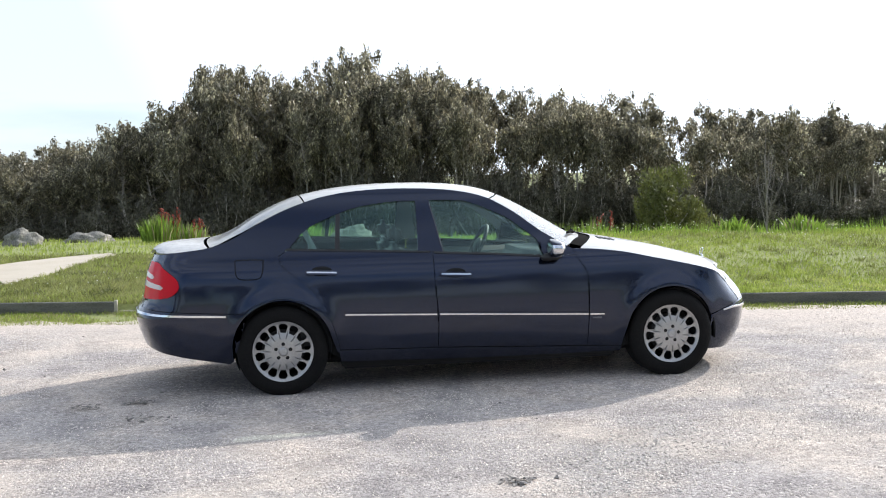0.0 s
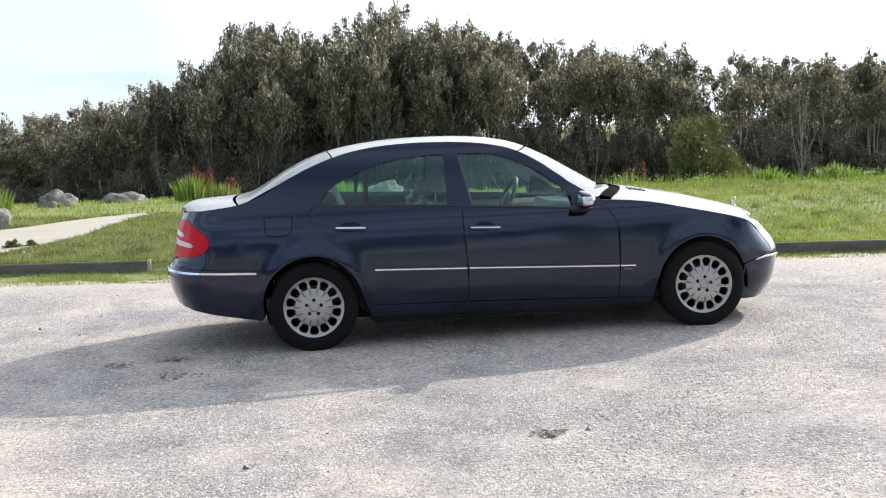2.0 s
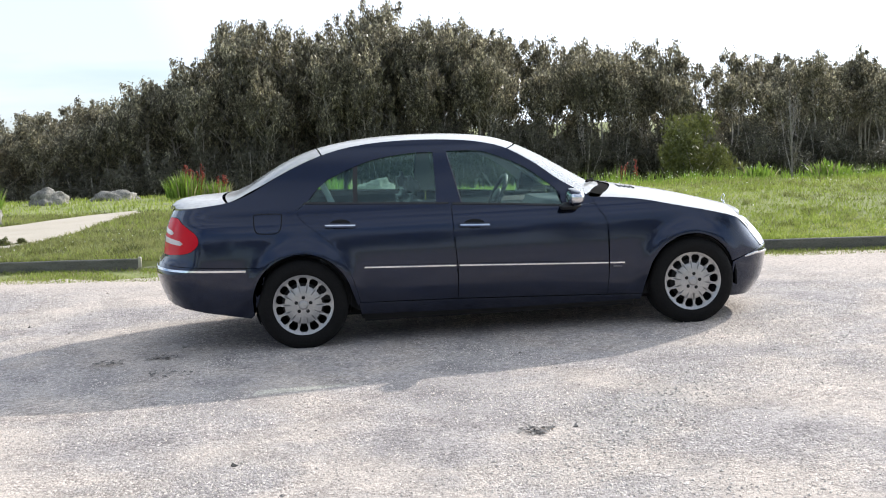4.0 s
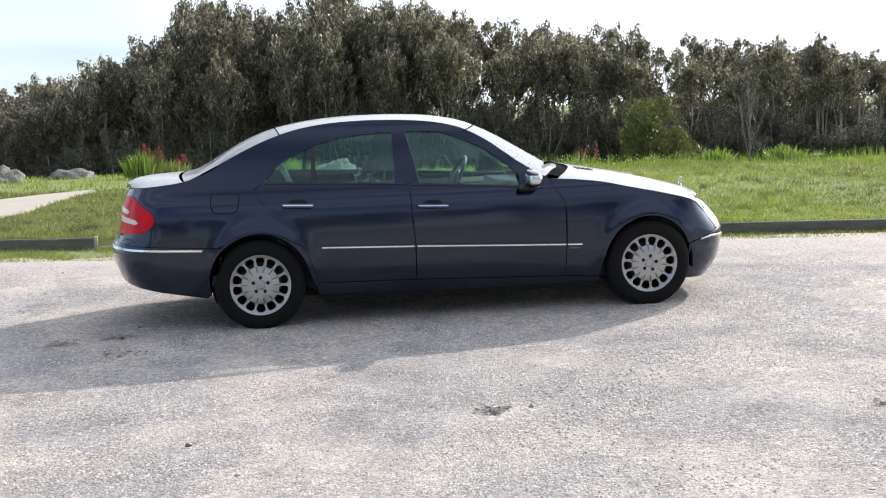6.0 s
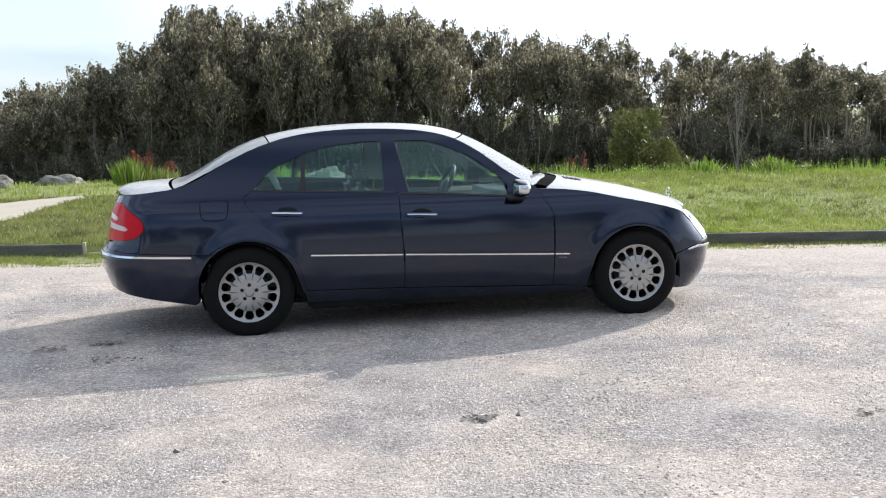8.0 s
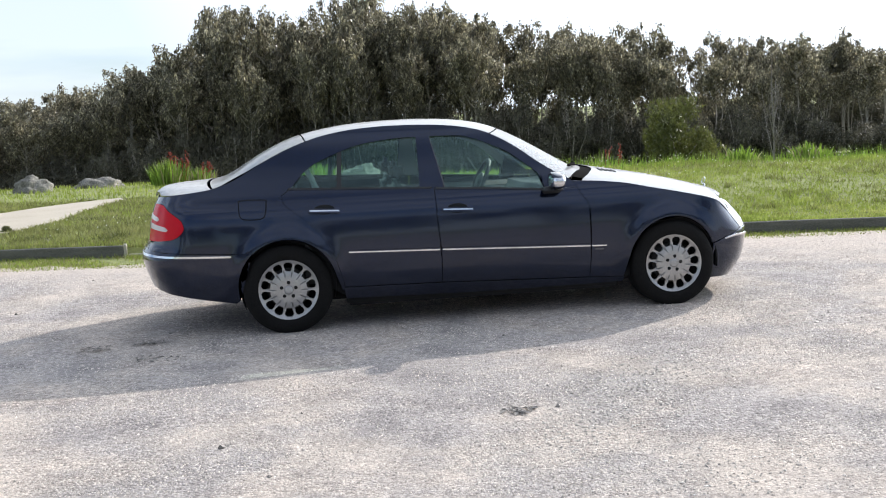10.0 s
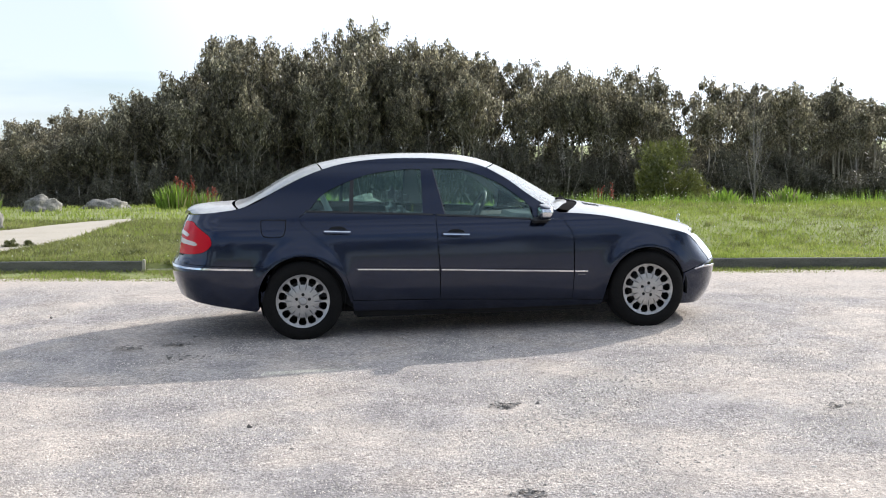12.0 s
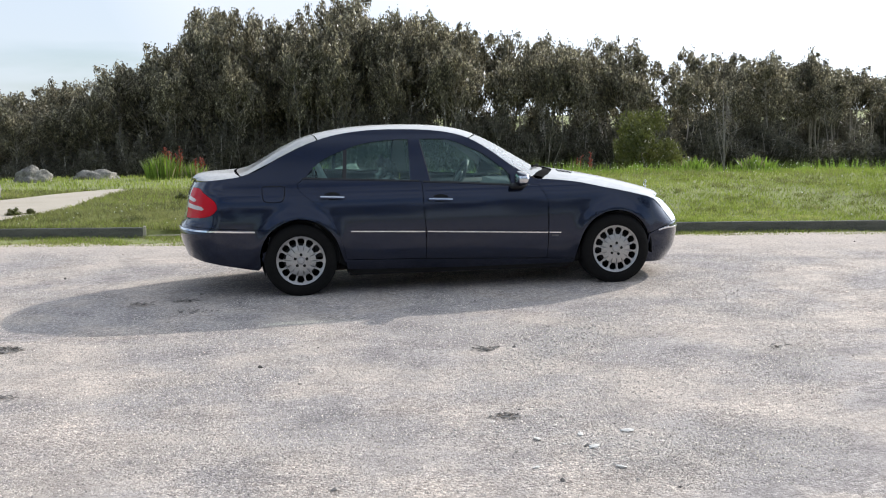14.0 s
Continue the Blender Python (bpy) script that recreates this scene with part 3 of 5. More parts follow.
def flank_plan(s):
    c = FRONT_CURVE if s >= 0 else REAR_CURVE
    k = min(abs(s) / 0.01, len(c) - 1.001)
    i = int(k)
    x, y, a = (c[i][j] + (c[i + 1][j] - c[i][j]) * (k - i) for j in range(3))
    return (x, y, a) if s >= 0 else (-x, y, -a)


INSET = ((0.15, 0.10), (0.20, 0.065), (0.27, 0.035), (0.38, 0.014), (0.5, 0.003), (0.58, 0.0), (0.68, 0.003), (0.78, 0.012), (0.86, 0.026),
         (0.91, 0.040), (0.945, 0.058), (0.97, 0.076), (1.0, 0.094), (1.1, 0.146), (1.2, 0.203), (1.3, 0.265), (1.36, 0.305), (1.42, 0.36))
REAR_STEP = ((0.2, 0.10), (0.35, 0.05), (0.5, 0.01), (0.58, 0.0), (0.63, 0.02), (0.66, 0.045), (0.72, 0.055), (0.9, 0.06), (1.05, 0.05))
FRONT_STEP = ((0.15, 0.035), (0.3, 0.008), (0.45, 0.0), (0.5, 0.0), (0.56, 0.02), (0.65, 0.085), (0.75, 0.17), (0.85, 0.27), (1.0, 0.4))


def eased(pts, width=0.05):
    """A profile with its corners rounded over the given width, as a table."""
    v = np.arange(pts[0][0] - 0.1, pts[-1][0] + 0.1, 0.004)
    f = np.interp(v, *zip(*pts))
    k = int(width / 0.004) | 1
    for _ in range(2):
        f = np.convolve(np.pad(f, k // 2, mode="edge"), np.ones(k) / k, mode="valid")
    return v, f


INSET_T, REAR_T, FRONT_T = eased(INSET), eased(REAR_STEP, 0.03), eased(FRONT_STEP, 0.04)


def flank(s, z):
    """A point of the outer skin of the right flank, s metres along it from the middle of the wheelbase, at height z."""
    x, y, a = flank_plan(s)
    n = float(np.interp(z, *INSET_T))
    bend = min(1.0, max(0.0, (abs(a) - 0.12) / 0.9))
    n += bend * bend * (3 - 2 * bend) * float(np.interp(z, *(REAR_T if s < 0 else FRONT_T)))
    # pressed flares round the wheel arches
    r = math.hypot(s - math.copysign(1.427, s), z - 0.333)
    n -= 0.020 * math.exp(-((r - 0.35) / 0.075) ** 2) * smoothstep(0.30, 0.46, z)
    return (x - math.sin(a) * n, y + math.cos(a) * n, z)


FRONT_CURVE, REAR_CURVE = plan_curve(FRONT_TURN), plan_curve(REAR_TURN)


def flank_in(s, z, depth, side=-1):
    """The skin moved inwards by depth; side -1 is the car's right, 1 its left."""
    x, y, a = flank_plan(s)
    px, py, pz = flank(s, z)
    return Vector((px - math.sin(a) * depth, (py + math.cos(a) * depth) * -side, pz))


def curve(pts, n=5):
    """A smooth line through the points."""
    out = []
    for i in range(len(pts) - 1):
        p0, p1, p2, p3 = (Vector(pts[max(0, min(len(pts) - 1, j))]) for j in (i - 1, i, i + 1, i + 2))
        for k in range(n):
            t = k / n
            out.append(0.5 * (2 * p1 + (p2 - p0) * t + (2 * p0 - 5 * p1 + 4 * p2 - p3) * t * t + (3 * p1 - p0 - 3 * p2 + p3) * t ** 3))
    return [tuple(p) for p in out] + [tuple(pts[-1])]


def arc(cx, cz, r, a0, a1, n=22):
    return [(cx + r * math.cos(radians(a0 + (a1 - a0) * i / n)), cz + r * math.sin(radians(a0 + (a1 - a0) * i / n))) for i in range(n + 1)]


def shrink(outline, gap):
    """Move a closed outline inwards by gap."""
    pts = []
    for p in outline:
        if not pts or (Vector(p) - Vector(pts[-1])).length > 0.004:
            pts.append(p)
    if (Vector(pts[0]) - Vector(pts[-1])).length < 0.004:
        pts.pop()
    area = sum(a[0] * b[1] - b[0] * a[1] for a, b in zip(pts, pts[1:] + pts[:1]))
    if area < 0:
        pts.reverse()
    out = []
    for i, p in enumerate(pts):
        a, b, c = Vector(pts[i - 1]), Vector(p), Vector(pts[(i + 1) % len(pts)])
        n1 = Vector((-(b - a).y, (b - a).x)).normalized()
        n2 = Vector((-(c - b).y, (c - b).x)).normalized()
        m = n1 + n2
        out.append(tuple(b + m * (gap / max(0.6, m.length_squared / 2))) if m.length > 1e-4 else tuple(b))
    return out


def skin_panel(name, outline, mat, parent, side=-1, gap=0.0025, lift=0.0, flange=0.03, step=0.06, label=""):
    """A pressed panel of the flank with turned-in edges."""
    pts = shrink(outline, gap)
    bm = bmesh.new()
    bm.faces.new([bm.verts.new((s, 0, z)) for s, z in pts])
    bmesh.ops.triangulate(bm, faces=bm.faces[:])
    lo, hi = (min(p[0] for p in pts), min(p[1] for p in pts)), (max(p[0] for p in pts), max(p[1] for p in pts))
    for axis, normal in ((0, (1, 0, 0)), (1, (0, 0, 1))):
        v = lo[axis] + step
        while v < hi[axis] - 0.01:
            bmesh.ops.bisect_plane(bm, geom=bm.verts[:] + bm.edges[:] + bm.faces[:], plane_co=Vector(normal) * v, plane_no=normal)
            v += step
    rim = [e for e in bm.edges if e.is_boundary]
    bm.verts.index_update()
    flat = {v: (v.co.x, v.co.z) for v in bm.verts}
    for e in rim:
        e.smooth = False
    if flange:
        made = bmesh.ops.extrude_edge_only(bm, edges=rim)["geom"]
        inner = {v for v in made if isinstance(v, bmesh.types.BMVert)}
        for v in inner:
            v.co = flank_in(v.co.x, v.co.z, flange - lift, side)
    for v, (s, z) in flat.items():
        v.co = flank_in(s, z, -lift, side)
    bmesh.ops.recalc_face_normals(bm, faces=bm.faces[:])
    big = max((f for f in bm.faces if all(v in flat for v in f.verts)), key=lambda f: f.calc_area())
    cs, cz = (sum(flat[v][k] for v in big.verts) / len(big.verts) for k in (0, 1))
    if big.normal.dot(flank_in(cs, cz, 0.1, side) - flank_in(cs, cz, 0, side)) > 0:
        bmesh.ops.reverse_faces(bm, faces=bm.faces[:])
    ob = part(name, bm, mat, parent, label)
    outer = {}
    for v in ob.data.vertices:
        outer[v.index] = Vector(v.normal)
    for i, (s, z) in enumerate(flat.values()):
        e = 0.006
        n = (flank_in(s + e, z, 0, side) - flank_in(s - e, z, 0, side)).cross(flank_in(s, z + e, 0, side) - flank_in(s, z - e, 0, side)).normalized()
        outer[i] = n * -side if side < 0 else -n
    ob.data.normals_split_custom_set_from_vertices([outer[i] for i in range(len(outer))])
    return ob


# lines of the body: (along, height)
RAIL = curve([(-1.90, 1.068), (-1.766, 1.118), (-1.562, 1.228), (-1.355, 1.321), (-1.144, 1.388), (-0.936, 1.424), (-0.728, 1.440), (-0.52, 1.442), (-0.311, 1.434), (-0.10, 1.412), (0.10, 1.360), (0.294, 1.249), (0.482, 1.105), (0.69, 0.978)], 4)
BELT_R = [(-1.369, 1.036), (-1.042, 1.022), (-0.444, 0.993)]
BELT_F = [(-0.261, 0.982), (0.10, 0.962), (0.471, 0.930)]
TOP_R = curve([(-0.423, 1.350), (-0.572, 1.350), (-0.781, 1.329), (-0.948, 1.293), (-1.178, 1.203), (-1.284, 1.130), (-1.369, 1.036)])
TOP_F = curve([(0.462, 1.032), (0.283, 1.178), (0.206, 1.228), (0.086, 1.283), (-0.02, 1.325), (-0.113, 1.346), (-0.335, 1.352)])
HOOD_EDGE = curve([(0.69, 0.978), (0.883, 0.966), (1.09, 0.939), (1.30, 0.893), (1.52, 0.846), (1.72, 0.797), (1.82, 0.762)])
DECK_EDGE = [(-1.90, 1.068), (-1.97, 1.053), (-2.17, 1.031), (-2.33, 1.019), (-2.64, 1.008)]
GAP_REAR = curve([(-1.44, 0.99), (-1.433, 0.949), (-1.388, 0.896), (-1.226, 0.762), (-1.135, 0.638), (-1.065, 0.472), (-1.025, 0.315)])
GAP_MID = curve([(-0.340, 0.987), (-0.335, 0.75), (-0.317, 0.526), (-0.322, 0.303)])
GAP_FRONT = curve([(0.693, 0.974), (0.741, 0.882), (0.778, 0.827), (0.798, 0.744), (0.795, 0.476), (0.785, 0.262)])
LAMP_LINE = curve([(1.82, 0.762), (1.95, 0.685), (2.06, 0.567), (2.08, 0.530)])
TAIL = curve([(-2.64, 0.965), (-2.44, 0.962), (-2.310, 0.931), (-2.177, 0.867), (-2.140, 0.816), (-2.150, 0.770), (-2.226, 0.723), (-2.40, 0.705), (-2.64, 0.70)])
WHEEL_Z = 0.322
ARCH_R = arc(-1.427, 0.335, 0.352, 14, 131)
ARCH_TAIL = arc(-1.427, 0.335, 0.352, 131.5, 192, 12)
ARCH_F = arc(1.427, 0.33, 0.345, 20, 170)

car = thing("car", "dark blue four-door saloon car with silver alloy wheels parked on gravel", "car")


def box(name, c, size, mat, parent, bev=0.02, skew=None, label=""):
    bm = bmesh.new()
    bmesh.ops.create_cube(bm, size=1)
    for v in bm.verts:
        v.co = Vector((v.co.x * size[0], v.co.y * size[1], v.co.z * size[2]))
    if bev:
        bmesh.ops.bevel(bm, geom=bm.edges[:], offset=bev, segments=3, affect="EDGES")
    for v in bm.verts:
        if skew:
            v.co.x += skew * v.co.z
        v.co += Vector(c)
    return part(name, bm, mat, parent, label)


def side_of_car(side):
    p = lambda name, outline, mat=M_PAINT, parent=car, **k: skin_panel(name, outline, mat, parent, side, **k)
    cut = [q for q in RAIL if q[0] < -0.38][-1]
    rear_rail, front_rail = [q for q in RAIL if q[0] < -0.38], [cut] + [q for q in RAIL if q[0] > -0.38]
    foot = (cut[0], 1.352)
    for name, mat, lift, turn_in in (("side_frame", M_PAINT, 0.0, 0.03), ("pillar_lining", M_LINING, -0.04, 0)):
        k = dict(gap=0.0, lift=lift, flange=turn_in, step=0.025 if lift == 0 else 0.06)
        p(name, (rear_rail if lift == 0 else rear_rail[6:]) + [foot] + TOP_R + [(-1.44, 0.995)], mat, **k)
        p(name, (front_rail if lift == 0 else front_rail[:-4]) + ([(0.714, 0.932)] if lift == 0 else []) + [(0.471, 0.932), (0.462, 1.032)] + TOP_F[1:] + [foot], mat, **k)
        p("centre_pillar" if lift == 0 else name, [(-0.423, 1.352), (-0.335, 1.352), (-0.261, 0.982), (-0.444, 0.993)], mat, **k)
    p("front_fender", HOOD_EDGE + LAMP_LINE[1:] + [(1.87, 0.483), (1.752, 0.452)] + ARCH_F + [(1.05, 0.245), (0.785, 0.262)] + GAP_FRONT[::-1], step=0.04)
    p("rear_quarter", [(-1.44, 0.995)] + DECK_EDGE + TAIL[:-1] + [(-2.60, 0.69), (-2.60, 0.645), (-1.80, 0.606)] + ARCH_R[::-1] + [(-1.04, 0.29), (-1.025, 0.315)] + GAP_REAR[::-1], gap=0.0, step=0.04)
    rear = p("rear_door", GAP_REAR[::-1] + BELT_R + GAP_MID)
    front = p("front_door", GAP_MID[::-1] + BELT_F + [(0.714, 0.932)] + [q for q in GAP_FRONT if q[1] < 0.92])
    p("sill", [(-1.035, 0.312), (-0.32, 0.298), (0.785, 0.257), (1.055, 0.243), (1.04, 0.205), (0.0, 0.205), (-1.02, 0.225)])
    p("front_bumper", [(1.757, 0.447), (1.87, 0.478), (2.08, 0.525), (2.3, 0.53), (2.83, 0.53), (2.83, 0.175), (2.2, 0.165), (1.95, 0.165), (1.78, 0.172), (1.757, 0.26)], flange=0.02)
    bump = p("rear_bumper", ARCH_TAIL[::-1] + [(-1.80, 0.603), (-2.60, 0.642), (-3.14, 0.64), (-3.14, 0.36), (-2.6, 0.352), (-2.396, 0.330), (-2.226, 0.312), (-2.011, 0.275), (-1.80, 0.238)], flange=0.02)
    # lamps
    tail = p("tail_lamp", TAIL, M_RED, lift=0.003, flange=0.03, label="red tail lamp lens")
    p("reversing_stripe", [(-2.66, 0.795), (-2.30, 0.777), (-2.275, 0.79), (-2.31, 0.808), (-2.66, 0.835)], M_WHITE_LENS, tail, lift=0.006, gap=0, flange=0.004)
    p("indicator_stripe", [(-2.66, 0.865), (-2.46, 0.845), (-2.43, 0.858), (-2.47, 0.875), (-2.66, 0.895)], M_WHITE_LENS, tail, lift=0.006, gap=0, flange=0.004)
    p("headlamp", LAMP_LINE + [(2.20, 0.54), (2.36, 0.58), (2.34, 0.70), (2.2, 0.745), (2.0, 0.765)], M_LAMP, lift=0.004, flange=0.03, label="clear headlamp lens")
    # bright strips
    for name, s0, z0, s1, z1, host in (("rear_rub_strip", -0.984, 0.568, -0.331, 0.545, rear), ("front_rub_strip", -0.308, 0.545, 0.785, 0.498, front)):
        p(name, [(s0, z0 - 0.016), (s1, z1 - 0.016), (s1, z1 + 0.014), (s0, z0 + 0.014)], M_PAINT, host, lift=0.010, gap=0, flange=0.01)
        p("chrome_line", [(s0, z0 - 0.004), (s1, z1 - 0.004), (s1, z1 + 0.005), (s0, z0 + 0.005)], M_CHROME, host, lift=0.014, gap=0, flange=0.006)
    p("trim_lettering", [(0.825, 0.466), (0.888, 0.463), (0.888, 0.472), (0.825, 0.475)], M_LETTER, lift=0.004, gap=0, flange=0.004)
    p("fender_strip", [(0.80, 0.493), (0.908, 0.489), (0.908, 0.498), (0.80, 0.502)], M_CHROME, lift=0.012, gap=0, flange=0.012)
    p("chrome_line", [(-2.95, 0.592), (-2.5, 0.600), (-1.815, 0.578), (-1.815, 0.591), (-2.5, 0.614), (-2.95, 0.606)], M_CHROME, bump, lift=0.008, gap=0, flange=0.008)
    p("front_bumper_strip", [(1.872, 0.468), (1.98, 0.480), (2.3, 0.470), (2.3, 0.482), (1.98, 0.494), (1.872, 0.478)], M_CHROME, lift=0.010, gap=0, flange=0.010)
    # fuel flap, on the right only
    if side < 0:
        p("fuel_flap", curve([(-1.742, 0.955), (-1.735, 0.875), (-1.705, 0.845), (-1.595, 0.843), (-1.562, 0.872), (-1.553, 0.95), (-1.57, 0.966), (-1.725, 0.968), (-1.742, 0.955)], 4), lift=0.0045, gap=0.0, flange=0.006)
        p("fuel_flap_gap", curve([(-1.749, 0.955), (-1.742, 0.872), (-1.708, 0.838), (-1.592, 0.836), (-1.555, 0.870), (-1.546, 0.95), (-1.566, 0.973), (-1.729, 0.975), (-1.749, 0.955)], 4), M_DARK, lift=0.0022, gap=0, flange=0.004)
    # glass and its frames
    for host, name, outline in ((rear, "rear_window", BELT_R + TOP_R), (front, "front_window", BELT_F + TOP_F)):
        g = p(name, outline, M_GLASS, host, lift=-0.012, gap=-0.004, flange=0, label="green-tinted side window")
    p("window_bar", [(-1.040, 1.018), (-1.008, 1.016), (-0.988, 1.290), (-1.020, 1.276)], M_TRIM, rear, lift=-0.004, gap=0, flange=0.02)
    p("belt_seal", [(-1.40, 1.028), (-0.36, 0.982), (-0.36, 0.994), (-1.385, 1.042)], M_TRIM, rear, lift=0.004, gap=0, flange=0.01)
    p("belt_seal", [(-0.33, 0.976), (0.10, 0.953), (0.50, 0.922), (0.50, 0.936), (0.10, 0.966), (-0.33, 0.990)], M_TRIM, front, lift=0.004, gap=0, flange=0.01)
    p("pillar_trim", [(-0.440, 0.996), (-0.348, 0.990), (-0.330, 1.392), (-0.432, 1.392)], M_PAINT, rear, lift=0.003, gap=0, flange=0.01)
    p("pillar_edge", [(-0.265, 0.984), (-0.258, 0.984), (-0.332, 1.352), (-0.338, 1.352)], M_EDGE, front, lift=0.002, gap=0, flange=0.01)
    # handles: a dark cup with a chrome-edged grip over it
    for host, s0, z0, s1, z1 in ((rear, -1.251, 0.878, -1.030, 0.869), (front, -0.297, 0.833, -0.073, 0.824)):
        mid, zm = (s0 + s1) / 2, (z0 + z1) / 2
        p("handle_cup", [(mid + 0.075 * math.cos(a), zm + 0.006 + 0.034 * math.sin(a)) for a in [i * math.pi / 10 for i in range(20)]], M_DARK, host, lift=0.002, gap=0, flange=0.004)
        grip = p("door_handle", [(s0, z0 - 0.010), (s0 + 0.02, z0 - 0.016), (s1 - 0.02, z1 - 0.016), (s1, z1 - 0.010), (s1, z1 + 0.008), (s1 - 0.02, z1 + 0.014), (s0 + 0.02, z0 + 0.014), (s0, z0 + 0.008)], M_PAINT, host, lift=0.034, gap=0, flange=0.03)
        p("handle_chrome", [(s0 + 0.006, z0 - 0.003), (s1 - 0.006, z1 - 0.003), (s1 - 0.006, z1 + 0.006), (s0 + 0.006, z0 + 0.006)], M_CHROME, host, lift=0.038, gap=0, flange=0.006)
    # mirror: glossy painted shell with a pale indicator lens, on a black foot
    def mirror_piece(name, mat, grow, z0, z1, parent, label=""):
        bm = bmesh.new()
        bmesh.ops.create_uvsphere(bm, u_segments=24, v_segments=16, radius=1)
        for v in bm.verts:
            v.co = Vector((math.copysign(abs(v.co.x) ** 0.75, v.co.x), math.copysign(abs(v.co.y) ** 0.8, v.co.y), math.copysign(abs(v.co.z) ** 0.8, v.co.z)))
            v.co = Vector((0.070 * grow * v.co.x * (1.0 if v.co.x > 0 else 0.7), 0.112 * grow * v.co.y, 0.064 * grow * v.co.z * (1 - 0.15 * v.co.x)))
        for co, no in (((0, 0, z0), (0, 0, -1)), ((0, 0, z1), (0, 0, 1))):
            bmesh.ops.bisect_plane(bm, geom=bm.verts[:] + bm.edges[:] + bm.faces[:], plane_co=co, plane_no=no, clear_outer=True)
        bmesh.ops.translate(bm, verts=bm.verts[:], vec=(0.527, side * 0.965, 0.992))
        return part(name, bm, mat, parent, label)

    # the shell's bright top edge is glare painted by its material
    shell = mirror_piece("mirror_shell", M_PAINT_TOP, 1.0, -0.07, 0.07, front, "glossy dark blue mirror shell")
    mirror_piece("indicator_lens", M_CAP, 1.02, -0.034, 0.030, shell, "clear indicator lens round the mirror")
    box("mirror_foot", (0.515, side * 0.885, 0.925), (0.14, 0.15, 0.045), M_TRIM, front, 0.015, 0.5)
    # liners of the wheel arches, from the lip inwards
    for cx, cz, r in ((-1.427, 0.335, 0.343), (1.427, 0.33, 0.337)):
        bm = bmesh.new()
        rows = []
        for a in range(-16, 208 if cx < 0 else 200, 6):
            x, z = cx + r * math.cos(radians(a)), cz + r * math.sin(radians(a))
            rows.append([bm.verts.new(flank_in(x, z, 0.008, side)), bm.verts.new((x, side * 0.80, z)), bm.verts.new((x, side * 0.52, z))])
        for a, b in zip(rows, rows[1:]):
            for j in range(2):
                bm.faces.new((a[j], b[j], b[j + 1], a[j + 1]))
        bm.faces.new([q[2] for q in rows])
        part("arch_liner", bm, M_DARK, car, smooth=False)
    # dark lining behind the panels, with the wheel wells
    bm = bmesh.new()
    prof = [(-2.18, 0.42), (-2.18, 0.93), (-1.95, 0.98), (-1.40, 0.93), (-1.32, 0.86), (0.56, 0.86), (0.66, 0.89), (1.30, 0.82), (1.80, 0.66), (1.86, 0.50), (1.84, 0.27), (1.79, 0.27)]
    prof += [(1.427 + 0.36 * math.cos(radians(a)), 0.33 + 0.36 * math.sin(radians(a))) for a in range(-10, 191, 15)]
    prof += [(1.0, 0.24), (-1.0, 0.24)]
    prof += [(-1.427 + 0.37 * math.cos(radians(a)), 0.335 + 0.37 * math.sin(radians(a))) for a in range(-10, 191, 15)]
    prof += [(-1.85, 0.30)]
    a = [bm.verts.new((x, side * (0.84 if -1.6 < x < 1.79 else 0.70), z)) for x, z in prof]
    b = [bm.verts.new((x, side * 0.56, z)) for x, z in prof]
    bm.faces.new(a)
    for i in range(len(prof)):
        j = (i + 1) % len(prof)
        bm.faces.new((a[i], a[j], b[j], b[i]))
    bmesh.ops.triangulate(bm, faces=[f for f in bm.faces if len(f.verts) > 4])
    part("inner_lining", bm, M_DARK, car, smooth=False)


for side in (-1, 1):
    side_of_car(side)

# upper skin
CROWN = curve([(-2.385, 1.005), (-2.35, 1.045), (-2.30, 1.062), (-2.19, 1.072), (-1.95, 1.080), (-1.88, 1.095), (-1.77, 1.150), (-1.56, 1.275), (-1.34, 1.372), (-1.12, 1.425), (-0.91, 1.455), (-0.70, 1.470), (-0.48, 1.474), (-0.26, 1.470), (-0.04, 1.452), (0.17, 1.408), (0.39, 1.312), (0.61, 1.185), (0.83, 1.052), (0.88, 1.045), (1.11, 1.012), (1.52, 0.935), (1.94, 0.825), (2.04, 0.785), (2.12, 0.72), (2.14, 0.66)], 4)
EDGE = [(-2.42, 0.99)] + DECK_EDGE[::-1][1:-1] + RAIL + HOOD_EDGE[1:] + [(1.92, 0.72), (2.05, 0.665), (2.14, 0.62)]


def upper(x, v):
    ze, zc = interp(EDGE, x), interp(CROWN, x)
    c = FRONT_CURVE if x > 0 else REAR_CURVE
    k = min(range(0, 300, 4), key=lambda i: abs(c[i][0] - abs(x))) / 100
    if abs(x) < 1.7:
        ye = -flank(x, ze)[1]
    else:
        near = min((math.copysign(k + 0.01 * j, x) for j in range(-24, 40, 2)), key=lambda q: abs(flank(q, ze)[0] - x))
        ye = max(0.25, -flank(near, ze)[1])
    z = ze + max(0.0, zc - ze) * (1 - abs(v) ** 2.6)
    return Vector((x, v * ye, z))


